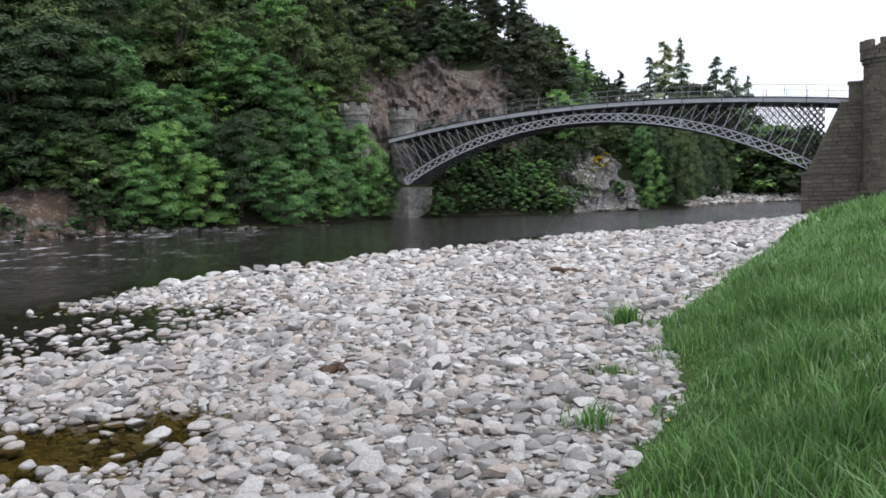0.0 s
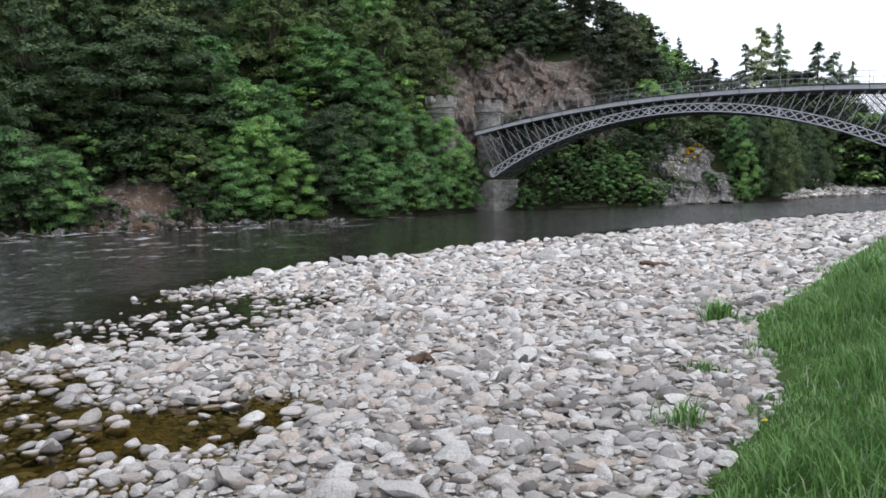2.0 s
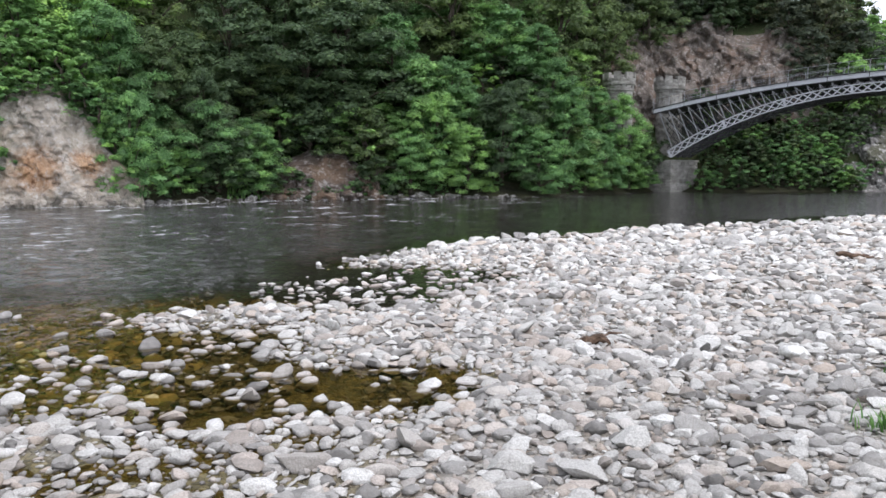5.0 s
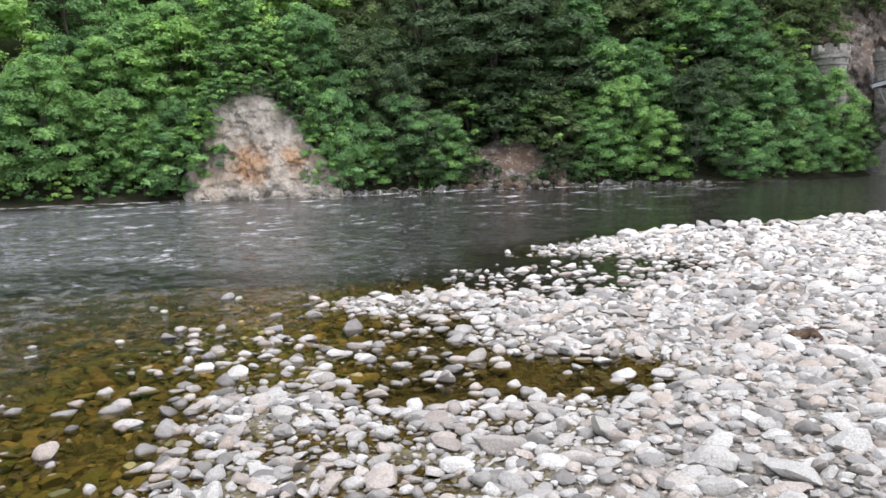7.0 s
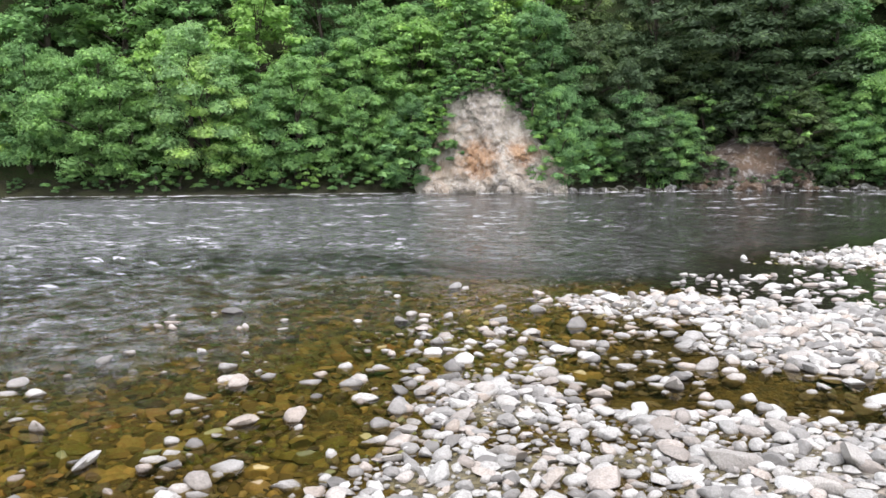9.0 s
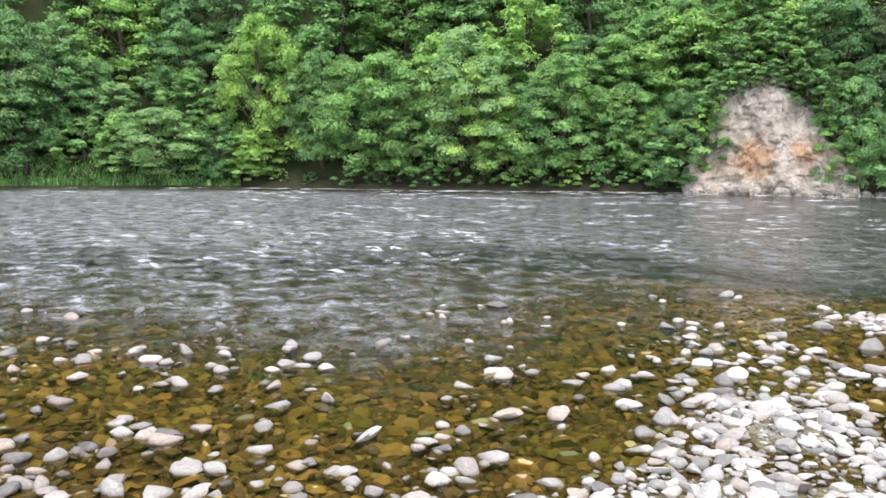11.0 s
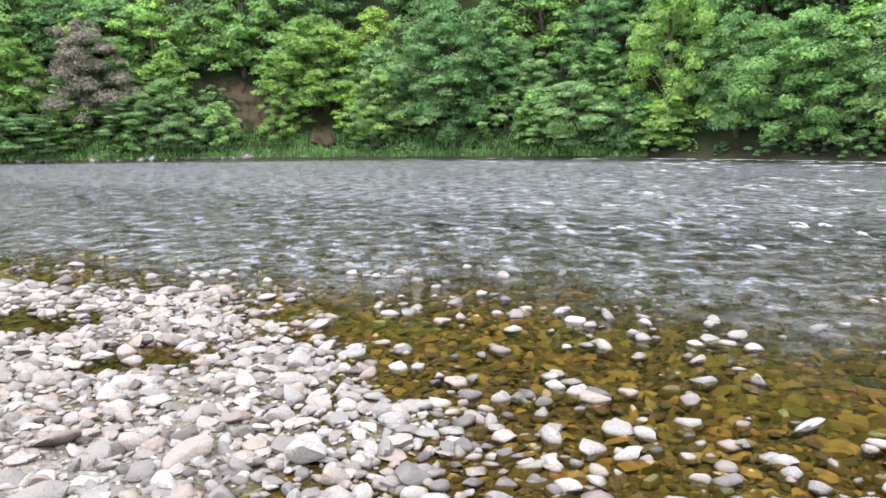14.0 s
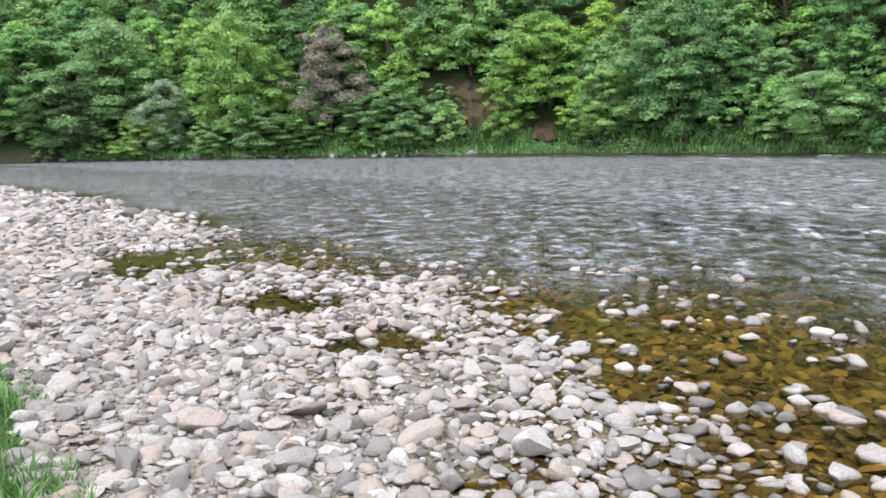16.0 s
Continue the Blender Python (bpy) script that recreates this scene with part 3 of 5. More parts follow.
def water_sheet():
    rs = [3.0]
    while rs[-1] < 104:
        rs.append(rs[-1] + 0.09 + 0.0042 * rs[-1])
    rs = np.array(rs + [112, 125, 140, 160, 200, 260])
    az = np.concatenate([np.arange(-48, 4, 0.6), np.arange(4, 146, 0.24), [148, 152]])
    A, Rr = np.meshgrid(np.radians(az), rs)
    X, Y = -np.sin(A) * Rr, np.cos(A) * Rr
    n, m = A.shape
    idx = np.arange(n * m).reshape(n, m)
    faces = np.stack([idx[:-1, :-1], idx[1:, :-1], idx[1:, 1:], idx[:-1, 1:]], -1).reshape(-1, 4)
    bed = height(X, Y)
    keep = bed.ravel()[faces].min(1) < 0.05
    deg = np.degrees(A)
    d = -side_of(SHORE, X, Y)
    far_w = -far_height(X, Y)[1]
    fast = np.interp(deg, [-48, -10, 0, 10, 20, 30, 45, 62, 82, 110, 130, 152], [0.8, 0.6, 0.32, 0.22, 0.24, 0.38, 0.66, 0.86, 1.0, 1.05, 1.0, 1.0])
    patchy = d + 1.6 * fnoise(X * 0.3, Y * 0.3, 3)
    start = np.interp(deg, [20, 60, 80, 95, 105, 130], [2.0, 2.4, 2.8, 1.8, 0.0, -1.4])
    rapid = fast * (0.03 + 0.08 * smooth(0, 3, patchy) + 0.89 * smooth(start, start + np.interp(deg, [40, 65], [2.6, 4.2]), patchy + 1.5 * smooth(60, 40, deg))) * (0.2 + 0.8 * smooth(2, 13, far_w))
    swell = waves(X, Y)
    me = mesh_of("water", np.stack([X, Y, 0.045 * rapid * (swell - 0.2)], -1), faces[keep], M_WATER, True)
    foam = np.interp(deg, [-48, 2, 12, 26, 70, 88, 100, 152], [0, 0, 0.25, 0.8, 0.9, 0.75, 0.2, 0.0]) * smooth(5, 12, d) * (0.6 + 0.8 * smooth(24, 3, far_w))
    # thickens the depth murk by bearing: painted darkness where water mirrors the woods
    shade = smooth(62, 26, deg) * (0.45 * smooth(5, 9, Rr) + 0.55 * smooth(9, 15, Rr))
    for name, v in (("rapid", rapid), ("crest", swell), ("edge", np.interp(deg, [10, 30, 70, 95], [0.3, 1, 1, 0]) * smooth(0.2, 1.0, far_w) * smooth(5.0, 1.2, far_w)), ("murk_shade", smooth(0.3 - 0.34 * shade, 1.0 - 0.82 * shade, -bed)), ("foam", np.clip(foam, 0, 1))):
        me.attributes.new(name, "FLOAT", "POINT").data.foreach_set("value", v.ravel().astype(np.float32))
    flow = np.stack([np.radians(deg) * 72, Rr - bank_radius(deg), X * 0], -1)
    me.attributes.new("flow", "FLOAT_VECTOR", "POINT").data.foreach_set("vector", flow.ravel().astype(np.float32))
    ob = new("water", me)
    return tagged(ob, "brown peaty river with ripples and foam", "river", kind="structure")


ground_sheet()
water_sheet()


# ---- bare rock on the far bank ----
def rock_face(name, az0, az1, z_top, lean, shape, material, label, seed, rough=0.8, out=1.0, w0=0.0, z0=-0.4, depth=3.0):
    """A rough face that stands proud of the slope between two bearings. shape(u) gives the top's height from 0 to 1."""
    nu, nv = 130, 100
    u, v = np.meshgrid(np.linspace(0, 1, nu), np.linspace(0, 1, nv))
    az = az0 + (az1 - az0) * u
    top = z_top * shape(u) * (1 + 0.035 * fnoise(u * 7 + seed, u * 0 + seed, 4))
    z = z0 + (top - z0) * v
    r = bank_radius(az) + w0 + lean * np.maximum(z - z0, 0) - out * np.sin(np.pi * np.clip(u, 0, 1)) ** 0.5
    az = az + 0.5 * fnoise(z * 0.5 + seed, u * 1.5, 4) * (0.25 + np.abs(u - 0.5) * 1.5)
    a = np.radians(az)
    span = np.radians(abs(az1 - az0)) * 75
    ux, vz = u * span, z
    bump = rough * (1.5 * fnoise(ux * 0.22 + seed, vz * 0.22, 3) + 1.0 * np.abs(fnoise(ux * 0.6 + seed, vz * 0.6 + 9, 4)) + 0.3 * fnoise(ux * 1.3 + seed, vz * 1.3, 3) + 0.3 * np.round(2 * vnoise(ux * 1.5 + seed, vz * 1.2)))
    step = rough * 0.5 * np.round(3 * fnoise(ux * 0.4 + seed, vz * 0.9 + 4, 2))
    r = r + bump + 0.4 * step
    r = r + depth * smooth(0.8, 1.0, v) ** 1.6
    r = np.where((u < 0.001) | (u > 0.999) | (v > 0.999), r + depth, r)
    co = np.stack([-np.sin(a) * r, np.cos(a) * r, z + 0.25 * rough * fnoise(ux * 0.8, vz * 0.8 + seed, 3)], -1)
    idx = np.arange(nu * nv).reshape(nv, nu)
    faces = np.stack([idx[:-1, :-1], idx[1:, :-1], idx[1:, 1:], idx[:-1, 1:]], -1).reshape(-1, 4)
    ob = empty(name, pose(0, 0, 0), label, "rock face")
    part("bare_face", mesh_of("bare_face", co, faces, material, False), material, ob)
    rg = random.Random(int(seed))
    for i in range(14):
        bm = bmesh.new()
        bmesh.ops.create_icosphere(bm, subdivisions=3, radius=1.0)
        for q in bm.verts:
            q.co *= 1 + 0.5 * noise.noise(q.co * 0.9 + Vector((i * 5.0, seed, 0))) + 0.22 * noise.noise(q.co * 2.6 + Vector((i, 0, seed)))
            q.co.z *= 0.7
        t = rg.uniform(0.02, 0.98)
        az_b = az0 + (az1 - az0) * t
        rr = float(bank_radius(np.array([az_b]))[0]) + w0 - out * math.sin(math.pi * t) ** 0.5 - rg.uniform(-0.2, 0.5)
        o = part("boulder", bm, material, ob)
        o.matrix_local = pose(-math.sin(radians(az_b)) * rr, math.cos(radians(az_b)) * rr, rg.uniform(0.0, 0.35), 0, 0, rg.uniform(0, 360)) @ Matrix.Diagonal((*[rg.uniform(0.35, 0.85) for _ in range(3)], 1))
    return ob


rock_face("rock_outcrop", 39.6, 50.6, 10.0, 0.30, lambda u: np.interp(u, [0, 0.06, 0.14, 0.22, 0.31, 0.45, 0.6, 0.79, 0.83, 0.9, 1], [0.16, 0.28, 0.42, 0.62, 0.84, 0.95, 0.98, 0.9, 0.62, 0.4, 0.18]), M_CLAY_ROCK, "pale clay rock face with an orange cavity above the water", 3.0, 0.62, 2.2, depth=2.6)


def rock_patch(name, az0, az1, w0, w1, proud, material, label, seed, rough=1.0, n=(190, 130), ragged=0.9):
    """Broken rock that pushes out of the slope, with a ragged outline that dips under the ground."""
    u, v = np.meshgrid(np.linspace(0, 1, n[0]), np.linspace(0, 1, n[1]))
    az = az0 + (az1 - az0) * u
    w = w0 + (w1 - w0) * v
    r = bank_radius(az) + w
    a = np.radians(az)
    x, y = -np.sin(a) * r, np.cos(a) * r
    z = height(x, y)
    span = np.radians(abs(az1 - az0)) * float(np.mean(r))
    ux, vz = u * span, z
    edge = np.minimum(np.minimum(u, 1 - u) * 2.6, (1 - v) * 2.2) + ragged * fnoise(ux * 0.2 + seed, vz * 0.2, 4)
    mask = smooth(0.1, 0.7, edge)
    ridge = 1 - 2 * np.abs(fnoise(ux * 0.25 + seed, vz * 0.12 + seed, 4))
    slab = np.round(2.5 * fnoise(ux * 0.45 + seed, vz * 0.3, 2)) / 2.5
    bx, bz = ux + 1.6 * fnoise(ux * 0.3, vz * 0.3 + seed, 3), vz + 1.6 * fnoise(ux * 0.3 + 50, vz * 0.3 + seed, 3)
    block = _perm[np.floor(bx * 0.42 + seed).astype(int) % 256, np.floor(bz * 0.3).astype(int) % 256] - 0.5
    chip = _perm[np.floor(bx * 1.15 + seed).astype(int) % 256, np.floor(bz * 0.9).astype(int) % 256] - 0.5
    push = mask * (proud + rough * (0.5 * ridge + 0.5 * slab + 0.9 * block + 1.1 * chip)) - 1.6 * (1 - mask)
    r2 = r - push * 0.85
    co = np.stack([-np.sin(a) * r2, np.cos(a) * r2, z + push * 0.35], -1)
    idx = np.arange(u.size).reshape(u.shape)
    faces = np.stack([idx[:-1, :-1], idx[1:, :-1], idx[1:, 1:], idx[:-1, 1:]], -1).reshape(-1, 4)
    return tagged(new(name, mesh_of(name, co, faces, material)), label, "rock face")


rock_patch("cliff", -7.8, 7.0, 7.5, 24.0, 0.6, M_CLIFF, "grey and pink broken cliff behind the bridge towers", 21.0, 1.5)
rock_patch("rock_headland", -15.8, -7.0, -0.8, 10.5, 0.6, M_HEADLAND, "grey rocky headland with bushes below the bridge", 31.0, 0.85, ragged=1.3)
rock_face("rock_outcrop", 22.8, 31.8, 4.6, 0.75, lambda u: np.interp(u, [0, 0.15, 0.35, 0.6, 0.85, 1], [0.25, 0.55, 0.95, 1, 0.75, 0.3]), M_CLAY_SHADED, "low crumbling clay bank under trees", 11.0, 0.28, 0.5, depth=1.2)
rock_patch("earth_slip", 107.6, 112.6, 4.0, 11.0, 0.2, M_EARTH, "bare brown earth slip between trees", 41.0, 0.4, (80, 60))
rock_patch("earth_slip", 103.2, 106.6, 2.6, 6.5, 0.2, M_EARTH, "small bare earth slip above the waterline", 47.0, 0.4, (60, 50))


# ---- trees ----
def limb(bm, path, radii, sides=7):
    rings = []
    for i, p in enumerate(path):
        q = (path[min(i + 1, len(path) - 1)] - path[max(i - 1, 0)]).normalized()
        x = q.orthogonal().normalized()
        y = q.cross(x)
        rings.append([bm.verts.new(p + (x * math.cos(2 * math.pi * k / sides) + y * math.sin(2 * math.pi * k / sides)) * radii[i]) for k in range(sides)])
    for a, b in zip(rings[:-1], rings[1:]):
        for k in range(sides):
            bm.faces.new((a[k], a[(k + 1) % sides], b[(k + 1) % sides], b[k]))
    bm.faces.new(rings[-1])


def leaves(rng, centres, radii, count, size, flat=0.62, down=0.25):
    """Leaf blades over the outer and upper sides of many clumps: arrays of corners and faces."""
    pick = rng.choice(len(centres), count, p=radii**2 / np.sum(radii**2))
    v = rng.normal(size=(count, 3))
    v /= np.linalg.norm(v, axis=1)[:, None]
    v[:, 2] = np.where(v[:, 2] < -down, -v[:, 2], v[:, 2])
    inner = rng.rand(count) < 0.22
    rad = radii[pick] * np.where(inner, 0.35 + 0.3 * rng.rand(count), 0.72 + 0.36 * rng.rand(count))
    pos = centres[pick] + v * rad[:, None] * np.array([1, 1, flat])
    nrm = v + np.array([0, 0, 0.7]) + rng.normal(size=(count, 3)) * 0.33
    nrm /= np.linalg.norm(nrm, axis=1)[:, None]
    t = np.cross(nrm, rng.normal(size=(count, 3)))
    t /= np.linalg.norm(t, axis=1)[:, None]
    b = np.cross(nrm, t)
    s = (size * np.where(inner, 2.4, 0.6 + 0.8 * rng.rand(count)))[:, None]
    tri = np.stack([pos - t * s * 0.62 - nrm * s * 0.2, pos + t * s * 0.34 + b * s * 0.46, pos + t * s * 0.34 - b * s * 0.46], 1)
    return tri.reshape(-1, 3), np.arange(count * 3).reshape(-1, 3)


def broadleaf(seed, h, spread, n_leaf, size, base=0.12, clumps=60):
    """Trunk with limbs, and a crown of clumps of leaves: two meshes."""
    rng = np.random.RandomState(seed)
    c, rad = [], []
    for i in range(clumps):
        a = 2.399963 * i + rng.rand() * 0.9
        k = (i + 0.5) / clumps
        z = h * (base + (0.96 - base) * k)
        belly = math.sin(math.pi * min(1, 0.2 + 0.8 * k)) ** 0.7
        rr = spread * belly * (0.42 + 0.66 * rng.rand())
        cr = h * (0.075 + 0.085 * rng.rand()) * (1.1 - 0.35 * k)
        c.append((rr * math.cos(a), rr * math.sin(a), z))
        rad.append(cr)
    for i in range(clumps // 4):
        a = rng.rand() * 6.283
        rr = spread * 0.5 * rng.rand()
        c.append((rr * math.cos(a), rr * math.sin(a), h * (base + 0.1 + (0.8 - base) * rng.rand())))
        rad.append(h * 0.12)
    c, rad = np.array(c), np.array(rad)
    crown = mesh_of("crown", *leaves(rng, c, rad, n_leaf, size), [LEAF["mid"]])
    bm = bmesh.new()
    tall = [Vector((0.25 * rng.randn() * k, 0.25 * rng.randn() * k, h * 0.8 * k)) for k in np.linspace(-0.06, 1, 6)]
    limb(bm, tall, [h * 0.024 * (1.15 - k) + 0.02 for k in np.linspace(0, 1, 6)])
    for i in rng.choice(clumps, 9 if h > 5 else 4, replace=False):
        e = Vector(c[i])
        s = Vector((0, 0, max(0.3, e.z * 0.55)))
        limb(bm, [s, s.lerp(e, 0.5) + Vector((0, 0, 0.06 * h)), e], [h * 0.01, h * 0.007, h * 0.003], 5)
    me = bpy.data.meshes.new("trunk")
    bm.to_mesh(me)
    bm.free()
    me.materials.append(M_BARK)
    return me, crown


def conifer(seed, h, spread, n_leaf, size, bare=0.25):
    """A conifer: whorls of drooping boughs of uneven length, hung with short sprays."""
    rng = np.random.RandomState(seed)
    boughs = []
    z = bare
    while z < 0.985:
        k = (z - bare) / (1 - bare)
        for j in range(rng.randint(3, 6)):
            boughs.append((z + 0.012 * rng.randn(), rng.rand() * 6.283, (spread * (1 - k) ** 0.85 + 0.25) * (0.45 + 0.65 * rng.rand())))
        z += 0.03 + 0.015 * rng.rand()
    boughs = np.array(boughs)
    pick = rng.choice(len(boughs), n_leaf, p=boughs[:, 2] / boughs[:, 2].sum())
    t = 0.12 + 0.9 * rng.rand(n_leaf) ** 0.8
    reach = boughs[pick, 2] * t
    a = boughs[pick, 1] + rng.normal(0, 0.16, n_leaf)
    pos = np.stack([reach * np.cos(a), reach * np.sin(a), boughs[pick, 0] * h - 0.22 * reach * t + 0.1 * rng.randn(n_leaf)], -1)
    out = np.stack([np.cos(a), np.sin(a), -0.35 + 0.3 * rng.randn(n_leaf)], -1)
    side = np.stack([-np.sin(a), np.cos(a), 0.5 * rng.randn(n_leaf)], -1)
    s = (size * (0.6 + 0.8 * rng.rand(n_leaf)))[:, None]
    tri = np.stack([pos + out * s * 0.65, pos - out * s * 0.45 + side * s * 0.28, pos - out * s * 0.45 - side * s * 0.28], 1).reshape(-1, 3)
    crown = mesh_of("crown", tri, np.arange(n_leaf * 3).reshape(-1, 3), [LEAF["pine"]])
    bm = bmesh.new()
    limb(bm, [Vector((0, 0, h * k)) for k in (-0.05, 0.4, 0.99)], [h * 0.016, h * 0.011, 0.02])
    for zb, ang, rr in boughs[::3]:
        limb(bm, [Vector((0, 0, zb * h)), Vector((rr * 0.9 * math.cos(ang), rr * 0.9 * math.sin(ang), zb * h - 0.2 * rr))], [0.05, 0.012], 4)
    me = bpy.data.meshes.new("trunk")
    bm.to_mesh(me)
    bm.free()
    me.materials.append(M_BARK)
    return me, crown


NEAR_TREES = [broadleaf(100 + i, 10.0, 4.4, 15500, 0.165, 0.0 if i % 2 else 0.05, 44) for i in range(6)]
FAR_TREES = [broadleaf(200 + i, 10.0, 4.4, 5600, 0.26, 0.04, 46) for i in range(4)]
HILL_TREES = [broadleaf(250 + i, 10.0, 4.4, 2000, 0.42, 0.04, 46) for i in range(4)]
SHRUBS = [broadleaf(300 + i, 2.4, 1.5, 1100, 0.16, 0.02, 18) for i in range(3)]
PINES = [conifer(400 + i, 16.0, 3.0, 6500, 0.36, 0.12 + 0.13 * i) for i in range(4)]

WORDS = {"dark": "dark green", "mid": "mid-green", "bright": "fresh bright green", "lime": "yellow-green", "pale": "pale green", "grey": "silvery grey-green", "brown": "bare grey-brown", "pine": "dark needled", "dusk": "dull dark", "haze": "grey-green", "gorse": "yellow-flowering"}


def plant(name, kinds, x, y, scale, leaf, label, category, group, z=None, wide=1.0):
    global _count
    _count += 1
    trunk, crown = kinds[_count % len(kinds)]
    zz = ground_z(x, y) - 0.15 if z is None else z
    ob = empty(name, pose(x, y, zz, 0, 0, (_count * 137.5) % 360) @ Matrix.Diagonal((scale * wide, scale * wide, scale, 1)), label, category, group)
    for nm, me in (("trunk", trunk), ("crown", crown)):
        o = new(nm, me)
        o.parent = ob
        if nm == "crown":
            o.material_slots[0].link = "OBJECT"
            o.material_slots[0].material = LEAF[leaf]
    return ob


_count = 0


def polar(az, w):
    r = float(bank_radius(np.array([az]))[0]) + w
    return -math.sin(radians(az)) * r, math.cos(radians(az)) * r


# bearings and offsets kept free of trees: bare rock, the bridge's end, the slip
BARE = [(40.6, 49.6, -1, 2.7), (43.0, 47.6, 2.7, 3.6), (24.6, 30.6, -1, 3.8), (-1.5, 4.4, -2, 9.0), (-6.0, 4.4, 6.5, 17.5), (4, 8.5, 3.5, 13.0), (108.2, 112.0, 4.4, 10.5), (103.6, 106.2, 2.4, 6.0)]


def is_bare(az, w):
    return any(a <= az <= b and p <= w <= q for a, b, p, q in BARE)


rng = random.Random(11)
PALETTE = [(-20, ["dark", "mid", "mid", "bright"]), (6, ["mid", "bright", "mid", "dark"]), (20, ["dark", "dark", "mid", "dark"]), (36, ["dark", "mid", "mid", "dark"]), (41.5, ["mid", "bright", "mid", "bright"]), (52, ["mid", "mid", "bright", "mid"]), (80, ["mid", "bright", "pale", "mid"]), (98, ["lime", "bright", "pale", "mid"]), (118, ["mid", "bright", "pale", "bright"])]


def hue(az):
    row = [p for a, p in PALETTE if az >= a][-1] if az >= -20 else PALETTE[0][1]
    return rng.choice(row)


# the trees that stand out: bearing, offset from the water, height, half-width, leaf colour
STAND = [
    (4.4, 1.4, 6.0, 2.6, 'mid'), (5.2, 0.8, 5.0, 2.6, 'bright'), (6.9, 1.0, 6.0, 3.0, 'mid'), (8.3, 1.0, 6.4, 3.2, 'bright'), (11.6, 1.0, 6.0, 3.4, 'mid'), (12.9, 5.0, 7.5, 4.0, 'dark'), (16.8, 1.2, 6.5, 3.6, 'mid'), (21.0, 1.2, 6.2, 3.4, 'mid'), (7.6, 5.5, 7.0, 3.4, 'mid'), (10.6, 6.5, 8.0, 4.0, 'mid'), (18.0, 6.5, 8.5, 4.4, 'mid'),
    (141.5, 4.0, 9.0, 6.0, 'mid'), (143.5, 3.0, 9.0, 6.0, 'mid'), (145.5, 5.0, 10.0, 7.0, 'mid'), (140.0, 14.0, 7.0, 6.0, 'mid'), (133.6, 1.2, 5.0, 3.6, 'pale'), (128.8, 1.2, 4.2, 3.0, 'pale'),
    (40.2, 0.8, 8.6, 3.0, 'mid'), (50.9, 0.9, 8.2, 3.0, 'mid'), (31.9, 0.9, 6.5, 2.8, 'mid'), (5.7, 2.5, 9.5, 3.9, 'bright'), (9.1, 9.0, 6.5, 3.6, 'bright'), (9.8, 2.5, 8.8, 4.5, 'mid'), (11.7, 12.0, 6.6, 3.9, 'mid'), (14.3, 2.5, 9.3, 4.9, 'dark'),
    (15.3, 14.0, 7.9, 4.6, 'bright'), (19.1, 2.5, 8.8, 3.9, 'mid'), (22.8, 6.0, 4.4, 3.2, 'mid'), (25.6, 8.0, 13.1, 8.7, 'dark'), (28.5, 7.0, 11.1, 8.6, 'dark'),
    (30.6, 7.0, 7.4, 4.8, 'dark'), (32.4, 2.0, 6.0, 3.7, 'mid'), (32.6, 2.2, 6.2, 3.4, 'mid'), (34.7, 2.5, 7.1, 3.9, 'dark'), (35.4, 3.0, 9.2, 3.4, 'dark'),
    (35.5, 2.5, 7.3, 3.9, 'mid'), (37.2, 1.8, 3.9, 2.3, 'bright'), (38.8, 6.0, 9.7, 5.3, 'dark'), (40.6, 4.5, 9.2, 4.4, 'mid'), (41.0, 5.0, 10.8, 4.9, 'mid'),
    (44.6, 11.0, 7.7, 4.2, 'mid'), (51.0, 9.0, 9.7, 5.3, 'bright'), (51.1, 8.0, 9.6, 4.9, 'mid'), (52.4, 2.0, 4.7, 2.5, 'mid'), (53.0, 2.5, 5.4, 3.3, 'mid'),
    (54.4, 3.0, 7.3, 3.8, 'mid'), (55.4, 6.0, 8.8, 4.8, 'mid'), (57.5, 8.0, 7.4, 4.7, 'mid'), (59.1, 2.5, 10.3, 5.1, 'bright'), (60.7, 2.5, 8.5, 4.1, 'mid'),
    (65.2, 2.8, 10.0, 4.9, 'pale'), (66.2, 3.0, 12.2, 5.7, 'pale'), (70.8, 2.2, 9.6, 4.9, 'bright'), (72.0, 2.5, 11.0, 5.8, 'bright'), (74.7, 4.0, 9.5, 4.1, 'bright'),
    (76.2, 3.0, 11.3, 4.4, 'mid'), (80.6, 3.0, 14.4, 5.1, 'lime'), (81.0, 2.0, 4.4, 3.3, 'lime'), (85.4, 9.0, 9.0, 4.7, 'mid'), (87.5, 2.0, 6.5, 5.5, 'pale'),
    (91.4, 7.0, 7.0, 4.1, 'mid'), (96.0, 4.0, 13.4, 6.2, 'mid'), (96.5, 4.0, 11.6, 6.5, 'pale'), (100.8, 3.0, 7.3, 4.4, 'pale'), (101.0, 3.0, 7.5, 4.1, 'pale'),
    (104.7, 7.0, 9.6, 6.8, 'lime'), (105.3, 7.0, 10.5, 6.8, 'lime'), (108.4, 14.0, 7.3, 5.9, 'bright'), (112.2, 12.5, 7.5, 4.6, 'lime'),
    (114.1, 2.0, 5.4, 3.7, 'pale'), (115.7, 2.5, 7.5, 5.1, 'pale'), (118.1, 3.0, 5.3, 5.3, 'pale'), (118.7, 12.0, 9.0, 6.1, 'pale'), (120.5, 4.5, 12.6, 5.8, 'brown'),
    (123.7, 2.0, 4.2, 5.4, 'pale'), (124.5, 7.0, 8.7, 4.9, 'lime'), (126.8, 4.0, 14.7, 7.5, 'lime'), (131.5, 2.0, 9.0, 4.2, 'grey'), (135.0, 6.0, 14.0, 8.9, 'pale'),
    (137.3, 3.0, 8.6, 7.2, 'dark'), (139.6, 10.0, 9.7, 8.2, 'mid'),
]
